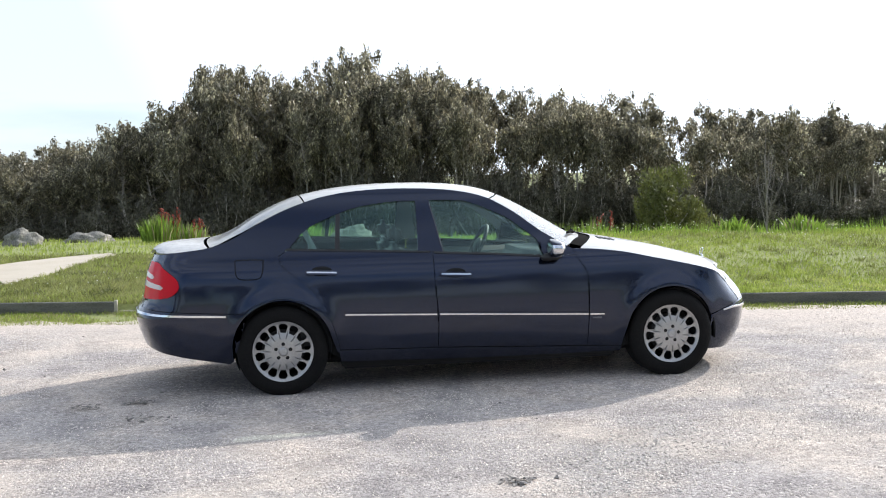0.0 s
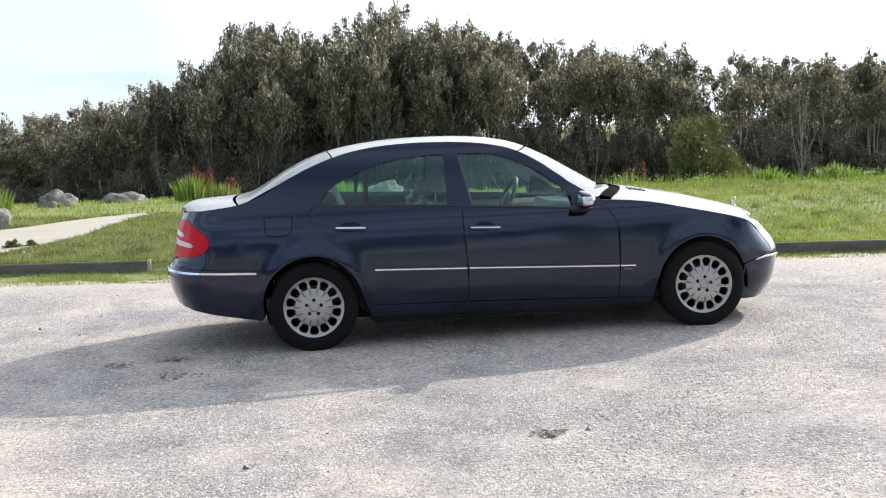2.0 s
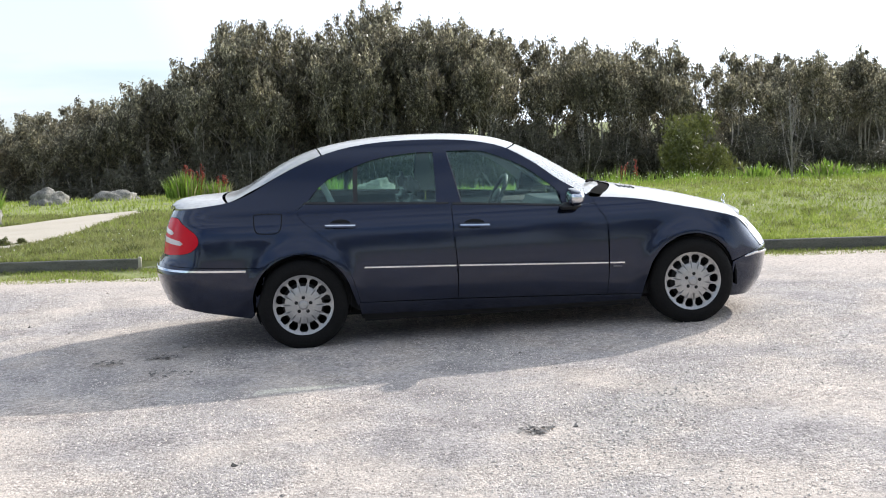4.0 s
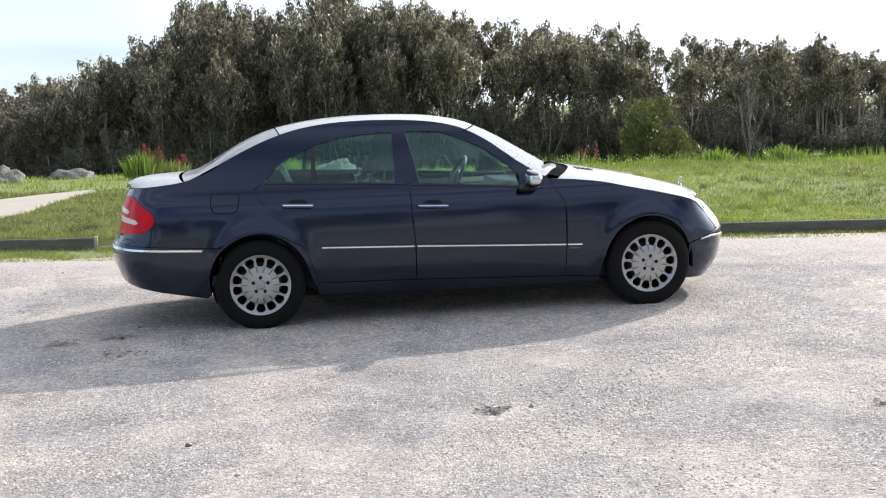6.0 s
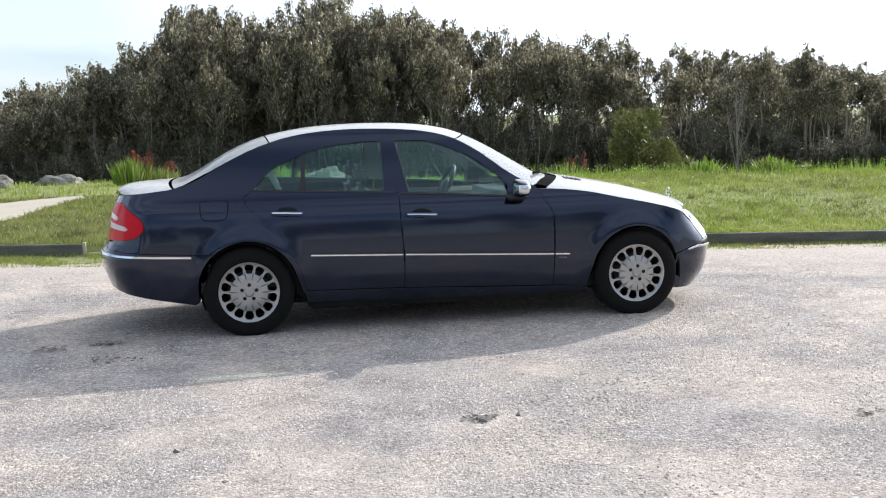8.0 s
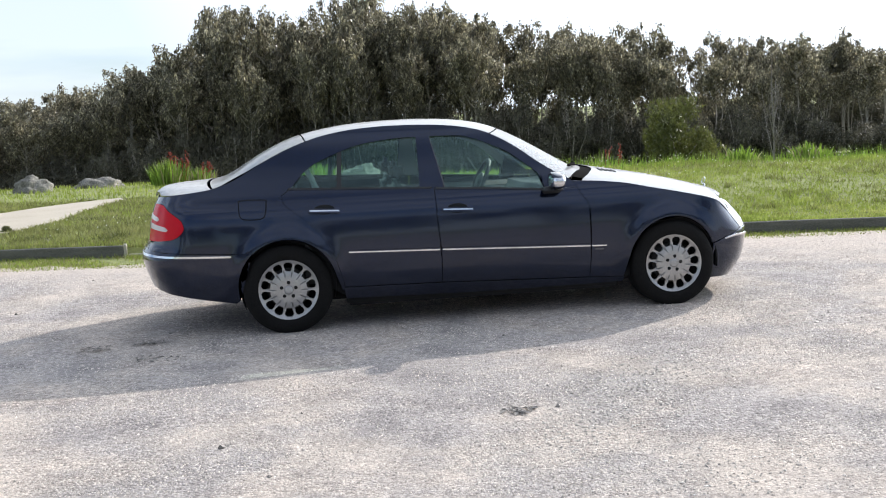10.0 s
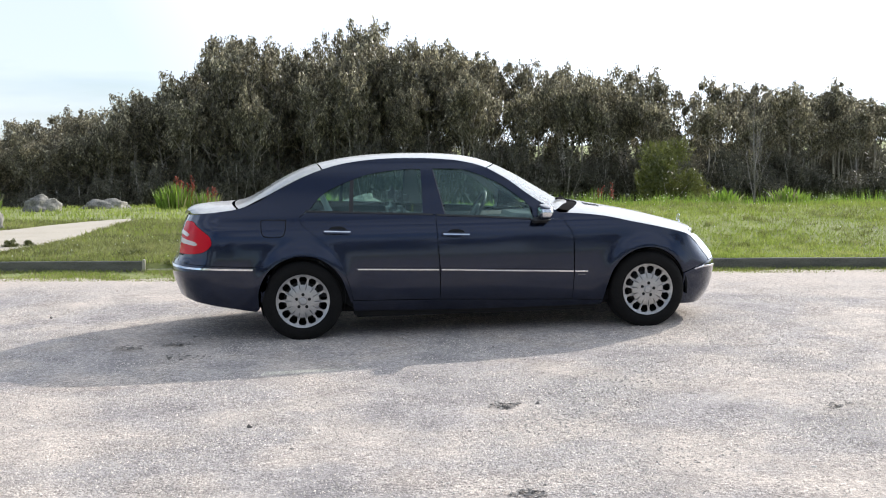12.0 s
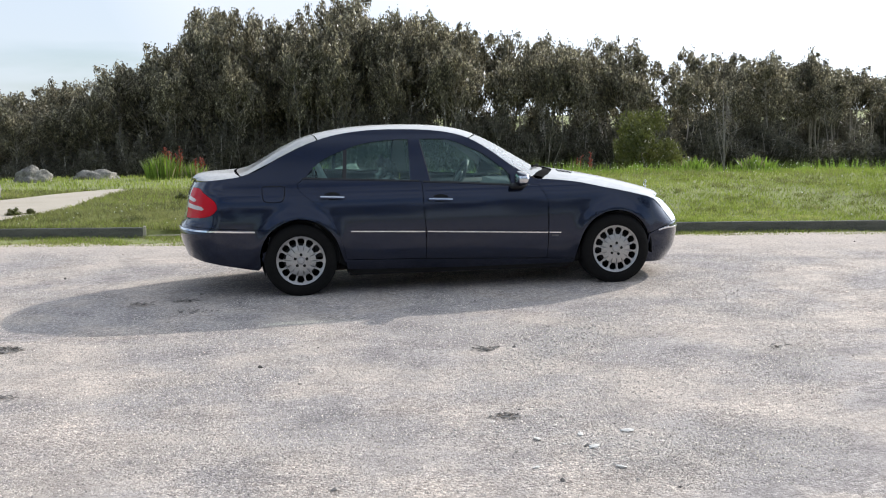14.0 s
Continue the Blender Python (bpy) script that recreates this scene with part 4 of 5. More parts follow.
def top_panel(name, x0, bow0, x1, bow1, mat, nu, label="", lift=0.0, trim=1.0):
    bm = bmesh.new()
    nv = 28
    grid = []
    for i in range(nu + 1):
        row = []
        for j in range(nv + 1):
            v = (-1 + 2 * j / nv) * trim
            u = i / nu
            x = (x0 + bow0 * (1 - v * v)) * (1 - u) + (x1 + bow1 * (1 - v * v)) * u
            q = upper(x, v)
            q.z += lift
            row.append(bm.verts.new(q))
        grid.append(row)
    for i in range(nu):
        for j in range(nv):
            bm.faces.new((grid[i][j], grid[i + 1][j], grid[i + 1][j + 1], grid[i][j + 1]))
    rim = [e for e in bm.edges if e.is_boundary]
    for e in rim:
        e.smooth = False
    made = bmesh.ops.extrude_edge_only(bm, edges=rim)["geom"]
    for v in made:
        if isinstance(v, bmesh.types.BMVert):
            v.co.z -= 0.02
    bmesh.ops.recalc_face_normals(bm, faces=bm.faces[:])
    return part(name, bm, mat, car, label)


# these panels and screens carry sky glare in their colour
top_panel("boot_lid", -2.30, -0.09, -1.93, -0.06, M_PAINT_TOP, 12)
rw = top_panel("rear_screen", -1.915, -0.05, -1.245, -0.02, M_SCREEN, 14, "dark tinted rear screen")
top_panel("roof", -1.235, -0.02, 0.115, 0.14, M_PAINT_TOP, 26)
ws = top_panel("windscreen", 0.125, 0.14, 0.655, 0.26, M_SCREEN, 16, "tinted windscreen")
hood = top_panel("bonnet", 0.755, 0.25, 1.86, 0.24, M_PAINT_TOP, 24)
for g in (rw, ws):
    g.visible_shadow = False

# cowl, wipers, vents, ornament
bm = bmesh.new()
rows = []
for i in range(13):
    v = -0.92 + 1.84 * i / 12
    rows.append([bm.verts.new(upper(0.63 + 0.25 * (1 - v * v), v) - Vector((0, 0, 0.008))), bm.verts.new(upper(0.79 + 0.25 * (1 - v * v), v) - Vector((0, 0, 0.012)))])
for a, b in zip(rows, rows[1:]):
    bm.faces.new((a[0], a[1], b[1], b[0]))
part("cowl", bm, M_COWL, car)
for y0, y1 in ((-0.62, -0.05), (0.05, 0.62)):
    bm = bmesh.new()
    pts = []
    for k in range(6):
        v = (y0 + (y1 - y0) * k / 5) / 0.84
        pts.append(tuple(upper(0.60 + 0.25 * (1 - v * v) + 0.04 * k / 5, v) + Vector((0, 0, 0.022))))
    tube(bm, pts, [0.011] * 6, 5)
    part("wiper", bm, M_COWL, car)
for sy in (-0.45, 0.45):
    for k in range(4):
        bm = bmesh.new()
        a, b = upper(1.02 + 0.035 * k, sy - 0.07), upper(1.02 + 0.035 * k, sy + 0.07)
        tube(bm, [tuple(a), tuple(b)], [0.009, 0.009], 5)
        part("bonnet_vent", bm, M_TRIM, car)
base = upper(2.02, 0.0)
bm = bmesh.new()
tube(bm, [tuple(base - Vector((0.01, 0, 0.02))), tuple(base + Vector((-0.015, 0, 0.03)))], [0.010, 0.007], 8)
centre = base + Vector((-0.02, 0, 0.055))
ring = [centre + Vector((0.008 * math.sin(a), 0.028 * math.cos(a), 0.028 * math.sin(a))) for a in [2 * math.pi * k / 20 for k in range(21)]]
tube(bm, [tuple(q) for q in ring], [0.0035] * 21, 5)
part("bonnet_ornament", bm, M_CHROME, car, "small chrome ring standing on the bonnet")

# tail and nose between the flanks
for name, s0, s1, z0, z1, mat in (("rear_panel", -2.62, -3.15, 0.63, 1.0, M_PAINT), ("nose_panel", 2.25, 2.85, 0.52, 0.70, M_TRIM)):
    for side in (-1, 1):
        skin_panel(name, [(s0, z0), (s1, z0), (s1, z1), (s0, z1)], mat, car, side, gap=0, lift=-0.004, flange=0.02)
bm = bmesh.new()
bmesh.ops.create_cube(bm, size=1)
for v in bm.verts:
    v.co = Vector((v.co.x * 2.9 - 0.10, v.co.y * 1.45, 0.24 + v.co.z * 0.08))
bmesh.ops.bevel(bm, geom=bm.edges[:], offset=0.03, segments=2, affect="EDGES")
part("floor_pan", bm, M_DARK, car)
box("sill_tray", (0.0, 0, 0.21), (2.02, 1.64, 0.09), M_DARK, car, 0.02)
for x0, x1, z0, z1 in ((0.72, 1.95, 0.25, 0.72), (-2.28, -1.35, 0.40, 0.90)):
    bm = bmesh.new()
    bmesh.ops.create_cube(bm, size=1)
    for v in bm.verts:
        v.co = Vector(((x0 + x1) / 2 + v.co.x * (x1 - x0), v.co.y * 1.1, (z0 + z1) / 2 + v.co.z * (z1 - z0)))
    part("bulkhead", bm, M_DARK, car, smooth=False)


# wheels
def lathe(profile, n=48):
    """Turn (radius, y) round the y axis."""
    bm = bmesh.new()
    rings = [[bm.verts.new((r * math.cos(2 * math.pi * k / n), y, r * math.sin(2 * math.pi * k / n))) for k in range(n)] for r, y in profile]
    for a, b in zip(rings, rings[1:]):
        for k in range(n):
            bm.faces.new((a[k], a[(k + 1) % n], b[(k + 1) % n], b[k]))
    bmesh.ops.recalc_face_normals(bm, faces=bm.faces[:])
    return bm


def rim_face():
    """Disc with fourteen rounded openings between slim spokes; the outside is towards -y."""
    bm = bmesh.new()
    n, sectors = 14 * 20, 14
    radii = [0.034, 0.06, 0.09, 0.112, 0.124, 0.132, 0.139, 0.155, 0.170, 0.182, 0.190, 0.196, 0.200, 0.207, 0.214]
    depth = [-0.010, -0.010, -0.009, -0.006, -0.004, -0.002, 0.0, 0.002, 0.002, 0.001, 0.0, -0.002, -0.005, -0.010, -0.012]
    grid = [[bm.verts.new((r * math.cos(2 * math.pi * k / n), d, r * math.sin(2 * math.pi * k / n))) for k in range(n)] for r, d in zip(radii, depth)]
    half = {5: 6.4, 6: 7.5, 7: 7.6, 8: 7.6, 9: 6.8, 10: 5.0}
    for i in range(len(radii) - 1):
        for k in range(n):
            off = abs((k + 0.5) % 20 - 10)
            if i in half and off < half[i]:
                continue
            bm.faces.new((grid[i][k], grid[i][(k + 1) % n], grid[i + 1][(k + 1) % n], grid[i + 1][k]))
    # grooves at the roots of the spokes
    for k in range(sectors):
        for i, g in ((3, 0.006), (4, 0.007), (5, 0.006), (6, 0.004)):
            for o, deep in ((-1, 0.8), (0, 1.7), (1, 0.8)):
                grid[i][(k * 20 + o) % n].co.y += g * deep
    made = bmesh.ops.extrude_edge_only(bm, edges=[e for e in bm.edges if e.is_boundary])["geom"]
    for v in made:
        if isinstance(v, bmesh.types.BMVert):
            v.co.y += 0.016
    bmesh.ops.delete(bm, geom=[v for v in bm.verts if not v.link_faces], context="VERTS")
    bmesh.ops.recalc_face_normals(bm, faces=bm.faces[:])
    return bm


TYRE = lathe([(0.212, 0.012), (0.214, -0.004), (0.222, -0.010), (0.245, -0.016), (0.275, -0.016), (0.300, -0.006), (0.315, 0.008), (0.321, 0.024), (0.3215, 0.07), (0.3215, 0.15), (0.321, 0.19), (0.312, 0.208), (0.29, 0.22), (0.22, 0.215)], 64)
tyre_mesh = mesh_of("tyre", TYRE, M_RUBBER)
rim_mesh = mesh_of("rim", rim_face(), M_ALLOY)
rim_mesh.set_sharp_from_angle(angle=radians(35))
barrel_mesh = mesh_of("barrel", lathe([(0.213, -0.008), (0.205, 0.03), (0.198, 0.06), (0.198, 0.2), (0.02, 0.2)], 40), M_DARK)
disc_mesh = mesh_of("brake_disc", lathe([(0.02, 0.05), (0.15, 0.05), (0.15, 0.08), (0.02, 0.08)], 32), plain("brake iron", (0.03, 0.028, 0.026), 0.6))
cap_mesh = mesh_of("hub_cap", lathe([(0.0005, -0.016), (0.022, -0.0155), (0.029, -0.013), (0.0335, -0.009), (0.0335, 0.01)], 24), M_ALLOY)
# black discs stand in for the dark inside of the bolt holes
hole_bm = lathe([(0.0005, -0.0125), (0.011, -0.0125), (0.0130, -0.011), (0.0130, 0.0)], 12)
hole_mesh = mesh_of("wheel_bolt", hole_bm, M_DARK)
cover_mesh = mesh_of("cap_emblem", lathe([(0.018, -0.0165), (0.021, -0.0185), (0.024, -0.0165)], 24), M_ALLOY)

for wx, side, turn in ((-1.427, -1, 2.0), (1.427, -1, 9.0), (-1.427, 1, 0), (1.427, 1, 5)):
    wheel = new("wheel", tyre_mesh)
    wheel.name = "wheel"
    wheel.parent = car
    wheel.matrix_local = pose(wx, side * 0.872, WHEEL_Z, 0, 0, 0 if side < 0 else 180) @ pose(0, 0, 0, 0, turn, 0)
    tagged(wheel, "worn black tyre on a silver rim")
    for me, nm in ((rim_mesh, "rim"), (barrel_mesh, "barrel"), (disc_mesh, "brake_disc"), (cap_mesh, "hub_cap"), (cover_mesh, "cap_emblem")):
        o = new(nm, me)
        o.parent = wheel
    for k in range(5):
        o = new("wheel_bolt", hole_mesh)
        o.parent = wheel
        o.location = (0.053 * math.sin(k * 2 * math.pi / 5), 0.0, 0.053 * math.cos(k * 2 * math.pi / 5))


# inside the car
for sy in (-0.37, 0.37):
    box("seat_base", (-0.15, sy, 0.50), (0.50, 0.50, 0.20), M_SEAT, car, 0.05)
    box("seat_back", (-0.50, sy, 0.78), (0.13, 0.48, 0.50), M_SEAT, car, 0.05, -0.30)
    box("head_restraint", (-0.565, sy, 1.095), (0.10, 0.25, 0.15), M_SEAT, car, 0.04, -0.2)
    for d in (-0.06, 0.06):
        bm = bmesh.new()
        tube(bm, [(-0.555, sy + d, 0.96), (-0.562, sy + d, 1.03)], [0.007, 0.007], 6)
        part("restraint_post", bm, M_CHROME, car)
    box("rear_head_restraint", (-1.46, sy, 1.03), (0.09, 0.25, 0.13), M_SEAT, car, 0.04, -0.2)
box("rear_bench", (-1.05, 0, 0.50), (0.50, 1.30, 0.22), M_SEAT, car, 0.05)
box("rear_bench_back", (-1.36, 0, 0.76), (0.14, 1.30, 0.50), M_SEAT, car, 0.05, -0.25)
box("parcel_shelf", (-1.62, 0, 0.98), (0.42, 1.25, 0.03), M_DASH, car, 0.01)
box("dashboard", (0.62, 0, 0.80), (0.44, 1.42, 0.24), M_DASH, car, 0.07, 0.2)
box("cabin_floor", (-0.3, 0, 0.33), (2.1, 1.4, 0.04), M_DARK, car, 0)
box("headlining", (-0.55, 0, 1.395), (1.1, 0.95, 0.012), M_LINING, car, 0.004)
# pale strips added for the light slanting edge behind the rear side glass
M_PALE_STRIP = plain("pale grey strip", (0.42, 0.43, 0.44), 0.8)
for side in (-1, 1):
    bm = bmesh.new()
    tube(bm, [(-1.33, side * 0.50, 1.26), (-1.25, side * 0.53, 1.16), (-1.17, side * 0.53, 1.0), (-1.14, side * 0.52, 0.75)], [0.022] * 4, 6)
    for v in bm.verts:
        v.co.y = side * 0.525 + (v.co.y - side * 0.525) * 0.2
    part("seat_belt", bm, M_PALE_STRIP, car, "pale slanting strip inside the rear side window")
for side in (-1, 1):
    box("door_lining", (-0.25, side * 0.80, 0.62), (2.1, 0.03, 0.56), M_DASH, car, 0.01)
bm = bmesh.new()
hub = Vector((0.20, 0.37, 0.93))
q = Vector((-0.9, 0, 0.43)).to_track_quat("Z", "Y")
tube(bm, [tuple(hub + q @ Vector((0.185 * math.cos(a), 0.185 * math.sin(a), 0))) for a in [2 * math.pi * k / 28 for k in range(29)]], [0.017] * 29, 7)
part("steering_wheel", bm, M_SEAT, car)
bm = bmesh.new()
bmesh.ops.create_uvsphere(bm, u_segments=14, v_segments=8, radius=0.075)
for v in bm.verts:
    v.co = hub + q @ Vector((v.co.x, v.co.y, v.co.z * 0.4))
part("steering_hub", bm, M_SEAT, car)


# ---- plants, stones and small things ----
def blades(name, x, y, z, height, width, lean, mat):
    """Single grass blades: one slim triangle each."""
    n = len(x)
    a = rng.random(n) * 6.283
    b = rng.random(n) * 6.283
    dx, dy = np.cos(a) * width / 2, np.sin(a) * width / 2
    lx, ly = np.cos(b) * lean * height, np.sin(b) * lean * height
    v = np.empty((n, 3, 3))
    v[:, 0] = np.stack((x - dx, y - dy, z - 0.01), 1)
    v[:, 1] = np.stack((x + dx, y + dy, z - 0.01), 1)
    v[:, 2] = np.stack((x + lx, y + ly, z + height), 1)
    me = bpy.data.meshes.new(name)
    me.vertices.add(3 * n)
    me.vertices.foreach_set("co", v.ravel())
    me.loops.add(3 * n)
    me.loops.foreach_set("vertex_index", np.arange(3 * n))
    me.polygons.add(n)
    me.polygons.foreach_set("loop_start", np.arange(0, 3 * n, 3))
    me.update(calc_edges=True)
    me.materials.append(mat)
    return new(name, me)


def patchy(x, y):
    return 0.5 + 0.25 * np.sin(1.9 * x + 1.1 * np.sin(1.3 * y)) + 0.25 * np.sin(2.3 * y + 1.7 * np.sin(0.9 * x) + 0.6)


rng = np.random.default_rng(8)
n = 420000
x, y = rng.uniform(-10, 14, n), rng.uniform(0, 1, n) ** 1.35
y = kerb_y(x) + 0.05 + 11.0 * y
keep = ~on_path(x, y) & (rng.random(n) < 0.28 + 0.72 * patchy(x, y))
x, y = x[keep], y[keep]
h = (0.017 + 0.026 * rng.random(len(x))) * (0.65 + 0.7 * patchy(x * 1.3 + 4, y * 1.3)) * (1 + 0.05 * (y - kerb_y(x))) * np.where(x < 0, 1.45, 1.1)
dull = rng.random(len(x)) < 0.75 * ease(-0.5, -2.5, x) + 0.25 * (patchy(x * 0.7 + 3, y * 0.8) > 0.62)
wide = 0.010 + 0.010 * rng.random(len(x))
tagged(blades("lawn_grass", x[~dull], y[~dull], turf_z(x[~dull], y[~dull]), h[~dull], wide[~dull], 0.55, M_GRASS), "short bright green grass with thin patches", "grass", kind="stuff")
tagged(blades("rough_lawn", x[dull], y[dull], turf_z(x[dull], y[dull]), h[dull] * 1.1, wide[dull], 0.7, M_ROUGH_GRASS), "duller rough grass and weeds in the lawn", "grass", kind="stuff")
n = 950
x, y = rng.uniform(-9, 13, n), rng.uniform(0.1, 9, n)
y = kerb_y(x) + y
x, y = np.repeat(x, 26) + rng.normal(size=n * 26) * 0.045, np.repeat(y, 26) + rng.normal(size=n * 26) * 0.045
keep = ~on_path(x, y) & (y > kerb_y(x) + 0.06)
x, y = x[keep], y[keep]
tagged(blades("lawn_tufts", x, y, turf_z(x, y), 0.03 + 0.05 * rng.random(len(x)), 0.010 + 0.010 * rng.random(len(x)), 0.6, M_ROUGH_GRASS), "darker coarse tufts and clover in the lawn", "grass", kind="stuff")
n = 300
x, y = rng.uniform(-9.5, -1.0, n), rng.uniform(0.15, 12, n)
y = kerb_y(x) + y
x, y = np.repeat(x, 70) + rng.normal(size=n * 70) * 0.10, np.repeat(y, 70) + rng.normal(size=n * 70) * 0.10
keep = ~on_path(x, y) & (y > kerb_y(x) + 0.08)
x, y = x[keep], y[keep]
tagged(blades("lawn_weeds", x, y, turf_z(x, y), 0.03 + 0.06 * rng.random(len(x)) ** 1.5, 0.014 + 0.014 * rng.random(len(x)), 0.9, M_BUSH), "dark low weeds in patches on the rough lawn", "grass", kind="stuff")
n = 90000
x, y = rng.uniform(-24, 34, n), rng.uniform(10, 47, n)
keep = ~on_path(x, y)
x, y = x[keep], y[keep]
tagged(blades("meadow_grass", x, y, turf_z(x, y), 0.04 + 0.10 * rng.random(len(x)), 0.02 + 0.02 * rng.random(len(x)), 0.4, M_GRASS), "longer rough grass beyond the mound", "grass", kind="stuff")
n = 70000
x = rng.uniform(-9, 12, n)
d = -np.where(x < -2.4, 1.15, 0.55) * rng.random(n) ** 1.2
keep = rng.random(n) < np.clip(1.5 * patchy(x * 2.1, d * 2) * (0.20 + 0.85 * (x < -2.6) + 0.2 * (x > 1.5)), 0, 1)
x, d = x[keep], d[keep]
dry = rng.random(len(x)) < 0.4
tagged(blades("verge_stubble", x[dry], kerb_y(x[dry]) + d[dry], 0 * x[dry] - 0.015, 0.012 + 0.028 * rng.random(int(dry.sum())), 0.010 + 0.008 * rng.random(int(dry.sum())), 0.9, M_DRY), "dry trampled stubble along the edging", "grass", kind="stuff")
x, d = x[~dry], d[~dry]
tagged(blades("verge_grass", x, kerb_y(x) + d, 0 * x - 0.015, 0.015 + 0.035 * rng.random(len(x)), 0.009 + 0.008 * rng.random(len(x)), 0.7, M_GRASS), "thin grass creeping over the gravel along the edging", "grass", kind="stuff")
n = 5200
x = rng.uniform(2.5, 14, n)
y = kerb_y(x) + 5.2 + 1.8 * rng.random(n)
tagged(blades("crest_stalks", x, y, turf_z(x, y), 0.04 + 0.22 * rng.random(n) ** 2.5, 0.010 + 0.006 * rng.random(n), 0.25, M_SWORD), "taller grass along the crest of the mound", "grass", kind="stuff")


def flower_heads(name, x, y, z, size, mat, label):
    verts, faces = [], []
    for px, py, pz in zip(x, y, z):
        k = len(verts)
        r = size * (0.7 + 0.6 * rng.random())
        verts += [(px + r, py, pz), (px, py + r, pz), (px - r, py, pz), (px, py - r, pz), (px, py, pz + r), (px, py, pz - r)]
        faces += [(k + a, k + b, k + c) for a, b, c in ((0, 1, 4), (1, 2, 4), (2, 3, 4), (3, 0, 4), (1, 0, 5), (2, 1, 5), (3, 2, 5), (0, 3, 5))]
    return tagged(raw(name, verts, faces, mat), label, "flowers", kind="stuff")


x = rng.uniform(2.5, 13, 170)
y = kerb_y(x) + 5.2 + 1.6 * rng.random(170)
flower_heads("crest_flowers", x, y, turf_z(x, y) + 0.06 + 0.14 * rng.random(170), 0.009, M_WHITEFLOWER, "small white flower heads along the crest")
x = rng.uniform(-8, 12, 260)
y = kerb_y(x) + 0.3 + 6 * rng.random(260)
keep = ~on_path(x, y)
flower_heads("daisies", x[keep], y[keep], turf_z(x[keep], y[keep]) + 0.05, 0.009, M_WHITEFLOWER, "tiny pale daisies in the lawn")


def sword_clump(at, w, h, count, label, red=0, dry=0.15):
    """A clump of upright sword leaves, some with red flower spikes."""
    ob = thing("sword_plant", label, "plant", at, "clumps of sword-leaved plants")
    verts, faces = [], []
    dverts, dfaces = [], []
    for i in range(count):
        a, r = rng.random() * 6.283, rng.random() ** 0.7
        bx, by = math.cos(a) * r * w / 2, math.sin(a) * r * w / 2
        ln = h * (0.5 + 0.5 * rng.random()) * (1 - 0.3 * r)
        ox, oy = math.cos(a) * 0.35 * ln * r + rng.normal() * 0.06, math.sin(a) * 0.35 * ln * r + rng.normal() * 0.06
        t = rng.random() * 3.14
        wx, wy = math.cos(t) * 0.016, math.sin(t) * 0.016
        vs, fs = (dverts, dfaces) if rng.random() < dry else (verts, faces)
        k = len(vs)
        vs += [(bx - wx, by - wy, -0.03), (bx + wx, by + wy, -0.03), (bx + ox * 0.45 + wx, by + oy * 0.45 + wy, ln * 0.6), (bx + ox * 0.45 - wx, by + oy * 0.45 - wy, ln * 0.6), (bx + ox, by + oy, ln)]
        fs += [(k, k + 1, k + 2, k + 3), (k + 3, k + 2, k + 4)]
    raw("leaves", verts, faces, M_SWORD).parent = ob
    if dfaces:
        raw("dry_leaves", dverts, dfaces, M_DRY).parent = ob
    for i in range(red):
        bm = bmesh.new()
        px, py, pz = (0.1 + 0.5 * rng.random()) * w, rng.normal() * 0.2, h * (0.68 + 0.30 * rng.random())
        tube(bm, [(px * 0.8, py, 0), (px, py, pz)], [0.008, 0.006], 4)
        for j in range(11):
            q = bmesh.ops.create_icosphere(bm, subdivisions=1, radius=0.014 + 0.010 * rng.random())
            bmesh.ops.translate(bm, verts=q["verts"], vec=(px + rng.normal() * 0.025, py + rng.normal() * 0.025, pz - 0.24 * j / 11 + 0.06))
        part("flower_spike", bm, M_REDFLOWER, ob, "red flower spike", smooth=False)
    return ob


def on_turf(x, y, dz=0.0):
    return (x, y, float(turf_z(x, y)) + dz)


sword_clump(on_turf(-4.6, 24.4), 1.0, 0.92, 330, "bright green sword-leaved clump with red flower spikes", 8)
sword_clump(on_turf(-3.75, 24.7), 0.9, 0.6, 160, "low sword-leaved clump with red flower spikes", 5, 0.4)
sword_clump(on_turf(-8.9, 19.5), 0.9, 0.95, 220, "bright green sword-leaved clump beside the path")
sword_clump(on_turf(7.2, 21.5), 0.9, 1.05, 160, "green sword-leaved clump with red flower spikes behind the mound", 5)
sword_clump(on_turf(-0.4, 24.3), 1.3, 0.62, 120, "green sword-leaved clump beyond the lawn")
for sx, sy, sw, sh, sc in ((5.95, 8.7, 0.6, 0.31, 90), (6.95, 8.5, 0.55, 0.36, 150), (4.9, 8.9, 0.4, 0.2, 50), (7.3, 8.6, 0.35, 0.24, 50)):
    sword_clump(on_turf(sx, sy), sw, sh, sc, "small green sword-leaved tuft on the mound")

# green bush behind the mound, low weeds by the path
bush = shrub(71, M_BUSH, 2.5, 2.45, "fresh green conical bush beyond the mound", 330, 0.10, "garden shrubs", True, 0.85)
bush.location = on_turf(10.4, 25.0, -0.25)
bush.scale = (1.5, 1.2, 1.28)
for wx, wy, s in ((-5.52, 7.55, 0.11), (-5.3, 7.7, 0.08), (-2.5, 9.5, 0.12), (-3.2, 11.0, 0.12)):
    weed = shrub(int(90 + wx * 10), M_BUSH, 1.6, 1.3, "low dark weed at the path edge", 40, 0.22, "weeds by the path")
    weed.name = "weed"
    weed.location = on_turf(wx, wy)
    weed.scale = (s * 1.4, s * 1.4, s)


